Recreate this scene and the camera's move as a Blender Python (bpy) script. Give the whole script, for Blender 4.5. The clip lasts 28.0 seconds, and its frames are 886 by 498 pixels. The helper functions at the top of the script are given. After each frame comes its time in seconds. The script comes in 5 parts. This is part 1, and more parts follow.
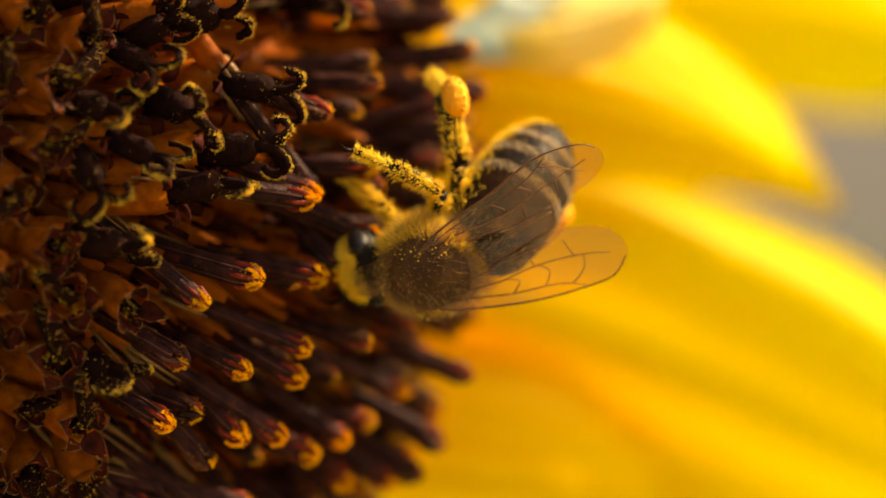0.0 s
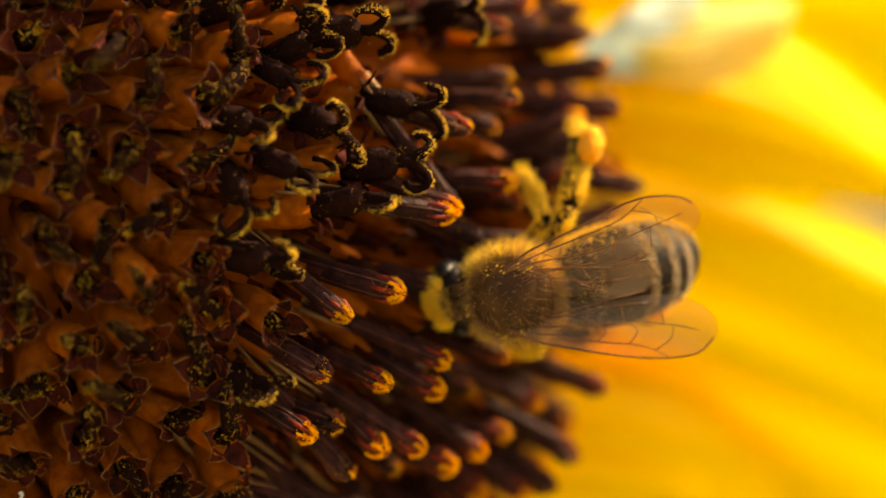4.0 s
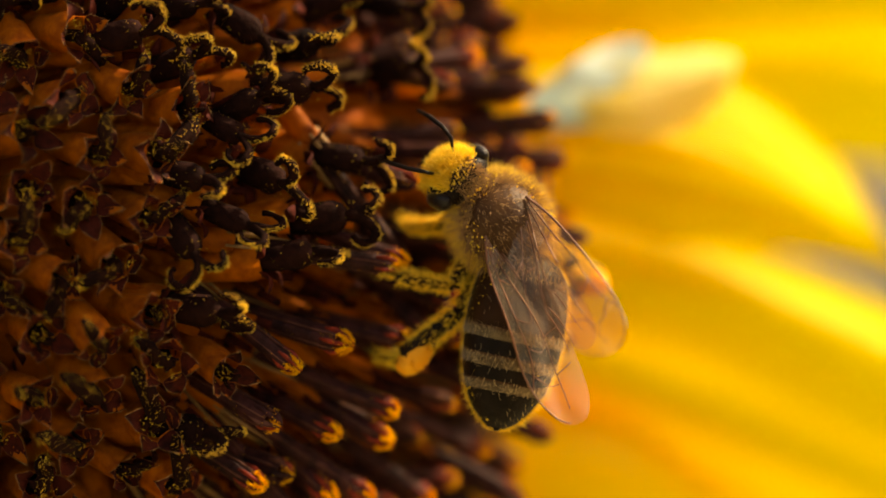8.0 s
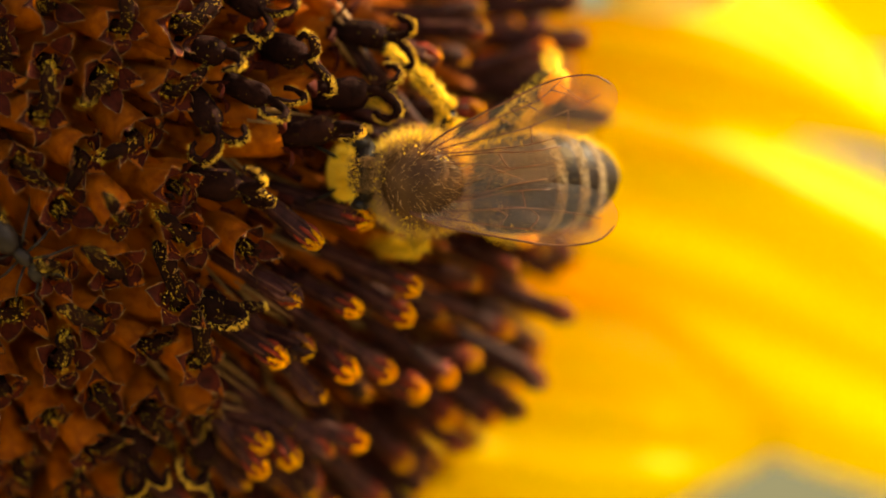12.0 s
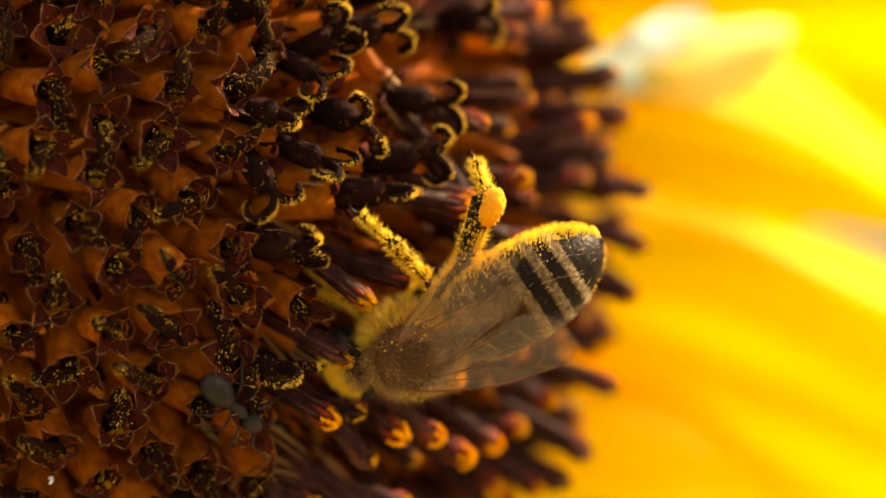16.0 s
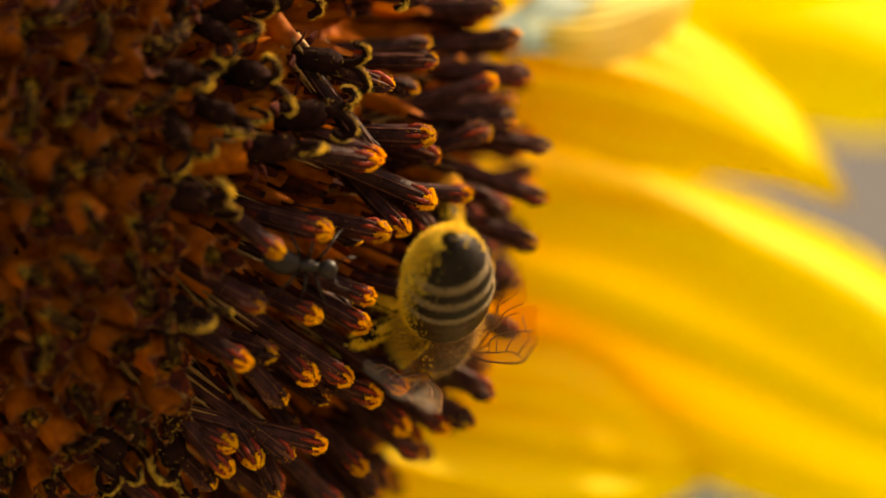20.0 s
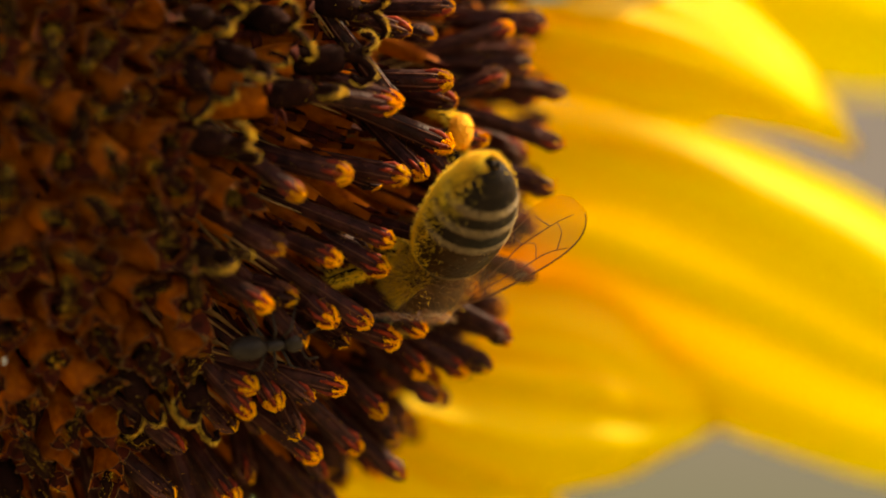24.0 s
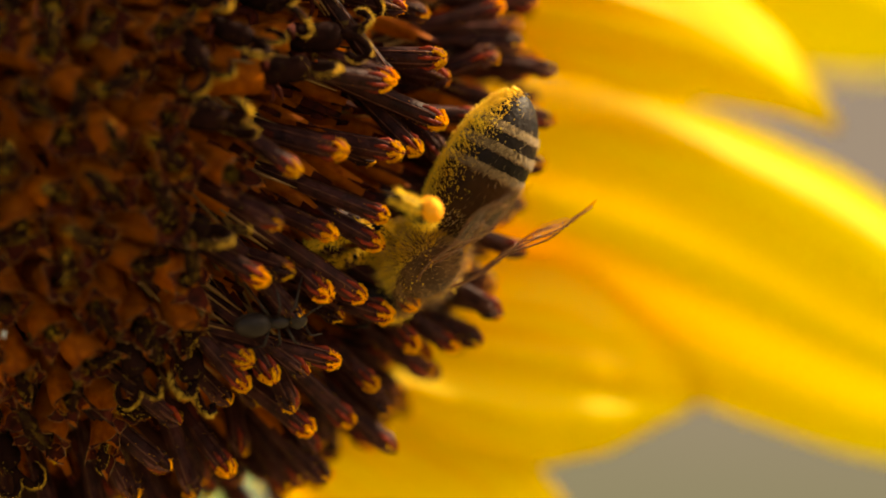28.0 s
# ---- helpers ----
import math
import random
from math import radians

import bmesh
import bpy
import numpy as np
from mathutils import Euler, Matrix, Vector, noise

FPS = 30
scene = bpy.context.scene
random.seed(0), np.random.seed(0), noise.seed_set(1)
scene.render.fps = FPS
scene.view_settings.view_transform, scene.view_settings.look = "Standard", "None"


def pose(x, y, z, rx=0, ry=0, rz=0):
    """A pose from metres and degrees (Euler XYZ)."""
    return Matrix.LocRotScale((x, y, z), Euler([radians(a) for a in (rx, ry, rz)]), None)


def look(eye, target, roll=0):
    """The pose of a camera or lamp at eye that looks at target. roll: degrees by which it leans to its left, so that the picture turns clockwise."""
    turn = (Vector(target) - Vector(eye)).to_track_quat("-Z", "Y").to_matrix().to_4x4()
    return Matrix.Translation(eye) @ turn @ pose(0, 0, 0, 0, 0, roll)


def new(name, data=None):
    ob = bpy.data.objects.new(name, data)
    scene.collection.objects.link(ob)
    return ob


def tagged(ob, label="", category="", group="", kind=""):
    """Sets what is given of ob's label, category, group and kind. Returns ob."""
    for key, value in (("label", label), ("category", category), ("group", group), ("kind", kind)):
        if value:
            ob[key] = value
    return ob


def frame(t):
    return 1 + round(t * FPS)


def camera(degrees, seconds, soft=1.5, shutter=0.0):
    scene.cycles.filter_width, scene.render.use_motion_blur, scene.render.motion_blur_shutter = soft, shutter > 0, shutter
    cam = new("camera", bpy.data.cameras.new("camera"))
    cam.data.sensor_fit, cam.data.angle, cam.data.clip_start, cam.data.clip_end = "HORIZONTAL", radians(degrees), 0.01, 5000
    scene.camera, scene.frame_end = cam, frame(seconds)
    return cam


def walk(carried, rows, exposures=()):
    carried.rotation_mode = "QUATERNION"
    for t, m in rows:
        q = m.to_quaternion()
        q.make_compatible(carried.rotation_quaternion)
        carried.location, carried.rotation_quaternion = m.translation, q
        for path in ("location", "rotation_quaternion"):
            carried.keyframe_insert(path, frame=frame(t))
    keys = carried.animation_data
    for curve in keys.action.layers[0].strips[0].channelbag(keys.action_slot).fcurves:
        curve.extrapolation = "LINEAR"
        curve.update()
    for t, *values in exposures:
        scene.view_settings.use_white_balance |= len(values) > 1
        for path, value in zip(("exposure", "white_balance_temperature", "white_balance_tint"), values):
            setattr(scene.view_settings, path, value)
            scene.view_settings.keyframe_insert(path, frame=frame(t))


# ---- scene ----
# All lengths below are millimetres, turned into metres by MM; the flower head is 1.5 m over the ground.
MM = 0.001
HEAD = Vector((0, 0, 1.5))
CENTRE = Vector((-18.97, 20.0, 2.4))   # middle of the domed disc
RAD, DEEP = 25.5, 20.4                 # half width and depth of the dome of floret tips


def world(x, y, z):
    return HEAD + Vector((x, y, z)) * MM


# camera: seconds, place, pitch, yaw and roll in degrees
PATH = [
    (0.0, 3.14, -154.08, -0.44, -0.113, -0.391, -0.025),
    (0.5, 2.05, -153.58, -0.37, -0.167, -0.782, 0.035),
    (1.0, 2.65, -155.13, -0.13, -0.171, -0.597, 0.119),
    (1.5, 2.23, -154.60, -1.46, -0.202, -0.428, -0.102),
    (2.0, 0.73, -154.40, -0.48, -0.331, -0.709, -0.010),
    (2.5, 0.54, -155.66, -0.21, -0.217, -0.316, -0.006),
    (3.0, -0.04, -156.88, 0.02, 0.005, 0.009, 0.001),
    (3.5, -0.59, -156.01, 0.09, -0.028, 0.302, 0.138),
    (5.5, -1.59, -156.71, -0.51, -0.069, 0.371, 0.145),
    (6.0, -0.75, -158.44, 0.95, -0.739, 0.327, 0.299),
    (6.5, -0.14, -158.81, 0.62, -0.302, 0.083, 0.075),
    (7.0, 1.26, -159.88, 2.23, 0.122, 0.324, 0.251),
    (7.5, 1.39, -160.10, 0.36, 0.735, 0.273, -0.154),
    (8.0, -0.16, -159.05, 1.87, 0.129, -0.200, 0.083),
    (8.5, 0.70, -159.40, 0.31, 0.241, 0.203, -0.089),
    (9.0, -0.29, -159.69, 0.79, 0.683, -0.008, -0.054),
    (9.5, 0.81, -161.02, -0.28, 1.073, 0.477, -0.210),
    (10.0, 0.66, -160.64, 0.16, 0.709, 0.458, -0.037),
    (10.5, 0.51, -160.16, 0.97, -0.094, 0.405, 0.248),
    (11.0, -0.59, -159.35, 0.69, -0.632, 0.040, 0.191),
    (11.5, 1.52, -160.08, -0.63, -0.145, 0.816, 0.225),
    (12.0, 0.86, -158.78, -1.33, -0.714, 0.497, 0.291),
    (12.5, -1.65, -158.81, 1.03, -0.878, -0.482, 0.379),
    (14.5, -4.05, -157.71, -12.69, 4.271, -0.909, -0.132),
    (15.0, -5.44, -157.37, -12.35, 3.833, -1.368, -0.148),
    (15.5, -5.48, -158.56, -11.37, 3.628, -0.967, 0.067),
    (16.0, -5.04, -160.08, -11.06, 3.652, -0.763, -0.083),
    (16.5, -6.83, -160.75, -11.78, 2.551, -1.377, -0.085),
    (17.0, -5.12, -164.66, -12.86, 2.545, -0.239, 0.031),
    (17.5, -3.23, -167.46, -12.48, 2.344, 0.109, 0.233),
    (18.0, -2.76, -167.47, -12.46, 2.138, -0.430, 0.086),
    (18.5, -2.86, -168.85, -12.41, 2.378, -0.764, 0.128),
    (19.0, 0.85, -170.01, -11.54, 2.217, -0.344, 0.217),
    (19.5, -0.70, -169.94, -13.33, 2.561, -0.898, -0.111),
    (20.0, -0.32, -170.77, -11.79, 2.911, -0.659, -0.120),
    (20.5, -1.59, -171.14, -13.74, 2.398, -0.837, -0.012),
    (21.0, -1.91, -170.41, -13.05, 2.150, -0.907, -0.029),
    (21.5, -1.93, -170.50, -12.57, 2.467, -0.917, -0.147),
    (23.5, -2.44, -172.24, -13.35, 2.527, -1.021, -0.187),
    (24.0, -1.82, -172.24, -14.63, 2.899, -0.842, -0.354),
    (24.5, -2.34, -172.78, -13.84, 2.891, -1.055, -0.168),
    (25.0, -2.50, -174.05, -13.87, 3.350, -1.115, -0.308),
    (25.5, -1.50, -175.13, -14.36, 3.211, -1.233, -0.373),
    (26.0, -3.12, -175.04, -15.20, 2.724, -1.744, -0.315),
    (26.5, -4.27, -174.04, -15.35, 2.640, -1.852, -0.273),
    (27.0, -4.33, -173.53, -15.49, 2.825, -1.832, -0.286),
    (27.5, -3.56, -174.15, -14.99, 2.620, -1.621, -0.151),
    (28.0, -4.77, -174.41, -14.99, 2.585, -1.864, -0.266),
]
cam = camera(14, 28.0, soft=1.8, shutter=0.5)
walk(cam, [(t, Matrix.Translation(world(x, y, z)) @ pose(0, 0, 0, 90 + p, 0, w) @ pose(0, 0, 0, 0, 0, r))
           for t, x, y, z, p, w, r in PATH],
     exposures=[(t, e, 10500, 10) for t, e in ((0, 1.25), (1, 1.2), (2, 1.13), (3.5, 1.3), (5.5, 1.85), (6, 1.9), (7, 1.54), (8, 1.22), (11, 1.22), (12, 1.7),
                                              (14.5, 1.72), (17, 1.82), (18, 1.58), (19, 1.45), (20, 1.24), (28, 1.24))])
cam.data.dof.use_dof = True
cam.data.dof.aperture_fstop = 13.0

# ---- light ----
SUN_TO = Vector((0.63, 0.21, 0.74)).normalized()
sky_world = bpy.data.worlds.new("sky")
scene.world = sky_world
sky_world.use_nodes = True
wn = sky_world.node_tree
sky = wn.nodes.new("ShaderNodeTexSky")
sky.sky_type, sky.sun_disc = "NISHITA", False
sky.air_density, sky.dust_density, sky.ozone_density = 1.0, 5.0, 0.4
sky.sun_elevation = math.asin(SUN_TO.z)
sky.sun_rotation = math.atan2(SUN_TO.x, SUN_TO.y)
wn.links.new(sky.outputs[0], wn.nodes["Background"].inputs[0])
wn.nodes["Background"].inputs[1].default_value = 0.145
sun = new("sun", bpy.data.lights.new("sun", "SUN"))
sun.data.energy, sun.data.angle, sun.data.color = 4.45, radians(0.6), (1.0, 0.93, 0.8)
sun.matrix_world = look(SUN_TO * 5 + HEAD, HEAD)


# ---- materials ----
def material(name, base, rough=0.6, var=0.25, scale=900.0, second=None, bump=0.3, bump_scale=4000.0, coat=0.0,
             clear=0.0, sheen=0.0, random_by=0.0, spec=0.4):
    m = bpy.data.materials.new(name)
    m.use_nodes = True
    nt = m.node_tree
    p = nt.nodes["Principled BSDF"]
    p.inputs["Roughness"].default_value = rough
    p.inputs["Specular IOR Level"].default_value = spec
    p.inputs["Coat Weight"].default_value = coat
    p.inputs["Sheen Weight"].default_value = sheen
    tc = nt.nodes.new("ShaderNodeTexCoord")
    n1 = nt.nodes.new("ShaderNodeTexNoise")
    n1.inputs["Scale"].default_value, n1.inputs["Detail"].default_value = scale, 4
    nt.links.new(tc.outputs["Object"], n1.inputs["Vector"])
    ramp = nt.nodes.new("ShaderNodeValToRGB")
    c2 = second or tuple(c * (1 - var) for c in base)
    ramp.color_ramp.elements[0].position, ramp.color_ramp.elements[1].position = 0.35, 0.65
    ramp.color_ramp.elements[0].color, ramp.color_ramp.elements[1].color = (*c2, 1), (*base, 1)
    nt.links.new(n1.outputs["Fac"], ramp.inputs[0])
    colour = ramp.outputs[0]
    if random_by:
        oi = nt.nodes.new("ShaderNodeObjectInfo")
        hsv = nt.nodes.new("ShaderNodeHueSaturation")
        mr = nt.nodes.new("ShaderNodeMapRange")
        mr.inputs["To Min"].default_value, mr.inputs["To Max"].default_value = 1 - random_by, 1 + random_by
        nt.links.new(oi.outputs["Random"], mr.inputs["Value"])
        nt.links.new(mr.outputs[0], hsv.inputs["Value"])
        nt.links.new(colour, hsv.inputs["Color"])
        colour = hsv.outputs[0]
    nt.links.new(colour, p.inputs["Base Color"])
    if bump:
        n2 = nt.nodes.new("ShaderNodeTexNoise")
        n2.inputs["Scale"].default_value, n2.inputs["Detail"].default_value = bump_scale, 3
        nt.links.new(tc.outputs["Object"], n2.inputs["Vector"])
        b = nt.nodes.new("ShaderNodeBump")
        b.inputs["Strength"].default_value, b.inputs["Distance"].default_value = bump, 0.0002
        nt.links.new(n2.outputs["Fac"], b.inputs["Height"])
        nt.links.new(b.outputs[0], p.inputs["Normal"])
    if clear:
        tr = nt.nodes.new("ShaderNodeBsdfTranslucent")
        mix = nt.nodes.new("ShaderNodeMixShader")
        mix.inputs[0].default_value = clear
        nt.links.new(colour, tr.inputs["Color"])
        nt.links.new(p.outputs[0], mix.inputs[1])
        nt.links.new(tr.outputs[0], mix.inputs[2])
        nt.links.new(mix.outputs[0], nt.nodes["Material Output"].inputs[0])
    return m


def petal_material():
    """Yellow ray petal, orange towards the base, with fine lengthwise veins; light shines through."""
    m = bpy.data.materials.new("petal_yellow")
    m.use_nodes = True
    nt = m.node_tree
    p = nt.nodes["Principled BSDF"]
    p.inputs["Roughness"].default_value = 0.55
    p.inputs["Specular IOR Level"].default_value = 0.25
    uv = nt.nodes.new("ShaderNodeUVMap")
    uv.uv_map = "uv"
    sep = nt.nodes.new("ShaderNodeSeparateXYZ")
    nt.links.new(uv.outputs[0], sep.inputs[0])
    mp = nt.nodes.new("ShaderNodeMapping")
    mp.inputs["Scale"].default_value = (1.0, 7, 1)
    nt.links.new(uv.outputs[0], mp.inputs["Vector"])
    n1 = nt.nodes.new("ShaderNodeTexNoise")
    n1.inputs["Scale"].default_value, n1.inputs["Detail"].default_value = 1.6, 4
    nt.links.new(mp.outputs[0], n1.inputs["Vector"])
    add = nt.nodes.new("ShaderNodeMath")
    add.operation = "MULTIPLY_ADD"
    add.inputs[1].default_value = 1.35
    nt.links.new(n1.outputs["Fac"], add.inputs[0])
    sub = nt.nodes.new("ShaderNodeMath")
    sub.operation = "SUBTRACT"
    sub.inputs[1].default_value = 0.69
    nt.links.new(sep.outputs["X"], sub.inputs[0])
    nt.links.new(sub.outputs[0], add.inputs[2])
    ramp = nt.nodes.new("ShaderNodeValToRGB")
    e = ramp.color_ramp.elements
    e[0].position, e[0].color = 0.0, (0.83, 0.455, 0.007, 1)
    e[1].position, e[1].color = 0.95, (0.88, 0.785, 0.035, 1)
    mid = e.new(0.46)
    mid.color = (0.87, 0.675, 0.018, 1)
    nt.links.new(add.outputs[0], ramp.inputs[0])
    nt.links.new(ramp.outputs[0], p.inputs["Base Color"])
    tr = nt.nodes.new("ShaderNodeBsdfTranslucent")
    deep = nt.nodes.new("ShaderNodeMix")      # light that comes through is a little warmer
    deep.data_type, deep.blend_type = "RGBA", "MULTIPLY"
    deep.inputs[0].default_value = 1.0
    deep.inputs[7].default_value = (1.0, 0.955, 0.7, 1)
    nt.links.new(ramp.outputs[0], deep.inputs[6])
    nt.links.new(deep.outputs[2], tr.inputs["Color"])
    mix = nt.nodes.new("ShaderNodeMixShader")
    mix.inputs[0].default_value = 0.60
    nt.links.new(p.outputs[0], mix.inputs[1])
    nt.links.new(tr.outputs[0], mix.inputs[2])
    nt.links.new(mix.outputs[0], nt.nodes["Material Output"].inputs[0])
    return m


def wing_material():
    m = bpy.data.materials.new("wing_membrane")
    m.use_nodes = True
    nt = m.node_tree
    p = nt.nodes["Principled BSDF"]
    p.inputs["Base Color"].default_value = (0.56, 0.45, 0.36, 1)
    p.inputs["Roughness"].default_value = 0.2
    p.inputs["Specular IOR Level"].default_value = 1.0
    tc = nt.nodes.new("ShaderNodeTexCoord")
    n1 = nt.nodes.new("ShaderNodeTexNoise")
    n1.inputs["Scale"].default_value = 700
    nt.links.new(tc.outputs["Object"], n1.inputs["Vector"])
    b = nt.nodes.new("ShaderNodeBump")
    b.inputs["Strength"].default_value, b.inputs["Distance"].default_value = 0.5, 0.0003
    nt.links.new(n1.outputs["Fac"], b.inputs["Height"])
    nt.links.new(b.outputs[0], p.inputs["Normal"])
    tr = nt.nodes.new("ShaderNodeBsdfTransparent")
    tr.inputs[0].default_value = (0.91, 0.74, 0.53, 1)
    mix = nt.nodes.new("ShaderNodeMixShader")
    mr = nt.nodes.new("ShaderNodeMapRange")
    mr.inputs["To Min"].default_value, mr.inputs["To Max"].default_value = 0.86, 0.94
    nt.links.new(n1.outputs["Fac"], mr.inputs["Value"])
    nt.links.new(mr.outputs[0], mix.inputs[0])
    nt.links.new(p.outputs[0], mix.inputs[1])
    nt.links.new(tr.outputs[0], mix.inputs[2])
    nt.links.new(mix.outputs[0], nt.nodes["Material Output"].inputs[0])
    return m


M_PETAL = petal_material()
M_WING = wing_material()
M_TUBE = material("floret_tube_amber", (0.49, 0.125, 0.010), 0.55, spec=.08, second=(0.25, 0.050, 0.006), scale=1200, clear=0.5, random_by=0.25)
M_LOBE = material("floret_lobe_maroon", (0.060, 0.009, 0.005), 0.75, spec=0.06, second=(0.015, 0.003, 0.002), scale=1300, clear=.22, random_by=0.3)
M_RIM = material("floret_lobe_edge_tan", (0.42, 0.24, 0.10), 0.8, second=(0.10, 0.035, 0.014), spec=.1, scale=3000)
M_ANTHER = material("anther_dark", (0.038, 0.0095, 0.0085), 0.6, second=(0.014, 0.0038, 0.0036), scale=1500, random_by=0.3, spec=0.09, bump=.9, bump_scale=2200)
M_HUSK = material("anther_withered_black", (0.012, 0.0036, 0.0026), 0.85, spec=0.03, second=(0.005, 0.0016, 0.0012), scale=1300, random_by=.4, bump=1.0, bump_scale=1800)
M_SEAM = material("anther_seam_brown", (0.10, 0.034, 0.022), 0.6, second=(0.04, 0.011, 0.008), scale=1500, spec=.1)
M_RED = material("anther_tip_red", (0.22, 0.024, 0.010), 0.6, second=(0.075, 0.009, 0.005), scale=2500, spec=.1)
M_PALE = material("floret_base_pale", (0.30, 0.15, 0.05), 0.7, scale=1500, clear=0.2)
M_POLLEN = material("pollen_yellow", (0.90, 0.50, 0.02), 0.8, spec=.1, second=(0.70, 0.24, 0.012), scale=2500, bump=0.6, clear=0.3, random_by=.3)
M_POLLENPALE = material("pollen_pale", (0.88, 0.56, 0.08), 0.85, spec=.1, second=(0.46, 0.26, 0.045), scale=1800, bump=0.5, clear=0.3)
M_DUST = material("pollen_dull", (0.88, 0.54, 0.07), 0.85, spec=.1, second=(0.34, 0.16, 0.015), scale=1500, random_by=0.5)
M_STIGMA = material("stigma_brown", (0.013, 0.0038, 0.0024), 0.9, spec=0.03, second=(0.006, 0.002, 0.0013), scale=1500)
M_BASE = material("disc_base_amber", (0.50, 0.11, 0.006), 0.65, spec=.1, second=(0.20, 0.038, 0.004), scale=420, bump=.8, bump_scale=1500, clear=0.2)
M_GREEN = material("bract_green", (0.10, 0.17, 0.045), 0.6, second=(0.06, 0.11, 0.03), scale=200, clear=0.2)
M_PALELEAF = material("bract_pale", (0.64, 0.74, 0.70), 0.5, second=(0.54, 0.66, 0.61), scale=150, clear=0.6)
M_CREAM = material("petal_margin_cream", (0.90, 0.79, 0.33), 0.5, second=(0.88, 0.69, 0.13), scale=150, clear=0.6)
M_CHITIN = material("bee_chitin_black", (0.011, 0.006, 0.004), 0.45, second=(0.005, 0.0028, 0.0018), scale=900, spec=0.06)
M_BROWN = material("bee_chitin_brown", (0.080, 0.036, 0.013), 0.5, second=(0.036, 0.015, 0.006), scale=700, spec=0.10)
M_FRONT = material("bee_tergite_brown", (0.032, 0.0125, 0.0042), 0.42, second=(0.012, 0.0048, 0.0018), scale=500, spec=0.04)
M_BAND = material("bee_band_tan", (0.13, 0.085, 0.04), 0.8, second=(0.055, 0.032, 0.013), scale=2500, bump=0.9, sheen=0.15, spec=.1)
M_EYE = material("bee_eye", (0.012, 0.009, 0.009), 0.34, scale=3000, bump=0.3, bump_scale=9000, spec=0.16)
M_FUR = material("bee_fur_tawny", (0.45, 0.275, 0.125), 0.7, second=(0.26, 0.14, 0.055), scale=400, clear=0.35)
M_FURPALE = material("bee_fur_cream", (0.54, 0.39, 0.20), 0.7, second=(0.34, 0.22, 0.11), scale=400, clear=0.45)
M_FURPOLLEN = material("bee_fur_pollen", (0.90, 0.64, 0.08), 0.75, second=(0.78, 0.48, 0.05), scale=600, clear=0.4)
M_BASKET = material("pollen_load_orange", (0.72, 0.25, 0.022), 0.8, spec=.1, second=(0.66, 0.30, 0.035), scale=700, bump=0.5, bump_scale=2500)
M_VEIN = material("wing_vein_brown", (0.15, 0.05, 0.018), 0.35, second=(0.07, 0.022, 0.009), scale=900, spec=0.3)
M_ANT = material("ant_grey_black", (0.025, 0.017, 0.014), 0.4, second=(0.011, 0.007, 0.006), scale=900, spec=0.11)
M_STEM = material("stem_green", (0.14, 0.22, 0.07), 0.7, scale=120)
M_GROUND = material("dry_soil", (0.25, 0.21, 0.14), 0.9, second=(0.13, 0.14, 0.07), scale=3, bump_scale=40)
M_CRUMB = material("crumb_white", (0.8, 0.78, 0.7), 0.7)


# curved sheet for the distance: grey-green below, greyer above
def backdrop_material():
    m = bpy.data.materials.new("far_field_glow")
    m.use_nodes = True
    nt = m.node_tree
    p = nt.nodes["Principled BSDF"]
    p.inputs["Roughness"].default_value = 0.95
    tc = nt.nodes.new("ShaderNodeTexCoord")
    sep = nt.nodes.new("ShaderNodeSeparateXYZ")
    nt.links.new(tc.outputs["Object"], sep.inputs[0])
    n1 = nt.nodes.new("ShaderNodeTexNoise")
    n1.inputs["Scale"].default_value, n1.inputs["Detail"].default_value = 0.9, 3
    nt.links.new(tc.outputs["Object"], n1.inputs["Vector"])
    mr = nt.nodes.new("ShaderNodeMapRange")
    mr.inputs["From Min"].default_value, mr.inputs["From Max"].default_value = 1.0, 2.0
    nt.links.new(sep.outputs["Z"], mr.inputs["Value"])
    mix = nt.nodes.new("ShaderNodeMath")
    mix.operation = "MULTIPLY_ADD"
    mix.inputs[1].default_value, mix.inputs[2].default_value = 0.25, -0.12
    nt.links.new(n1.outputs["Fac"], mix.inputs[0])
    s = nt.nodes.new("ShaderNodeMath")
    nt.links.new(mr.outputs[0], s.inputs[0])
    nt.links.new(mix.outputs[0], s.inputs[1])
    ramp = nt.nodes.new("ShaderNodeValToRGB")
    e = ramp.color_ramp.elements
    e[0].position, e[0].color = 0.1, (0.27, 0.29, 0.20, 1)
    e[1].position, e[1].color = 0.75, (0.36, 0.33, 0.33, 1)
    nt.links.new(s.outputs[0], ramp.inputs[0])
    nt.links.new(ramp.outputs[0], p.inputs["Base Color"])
    # the sheet gives off its own brightness instead of taking sun and sky
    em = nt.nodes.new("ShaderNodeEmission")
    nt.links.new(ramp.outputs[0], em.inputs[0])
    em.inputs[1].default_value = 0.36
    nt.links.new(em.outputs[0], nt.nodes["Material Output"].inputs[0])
    return m


# ---- mesh tools: everything in millimetres ----
def link_mesh(name, verts, faces, mats, slots=None, smooth=True):
    me = bpy.data.meshes.new(name)
    me.from_pydata([(v[0] * MM, v[1] * MM, v[2] * MM) for v in verts], [], faces)
    for m in mats:
        me.materials.append(m)
    if slots:
        me.polygons.foreach_set("material_index", slots)
    me.polygons.foreach_set("use_smooth", [smooth] * len(faces))
    me.update()
    return me


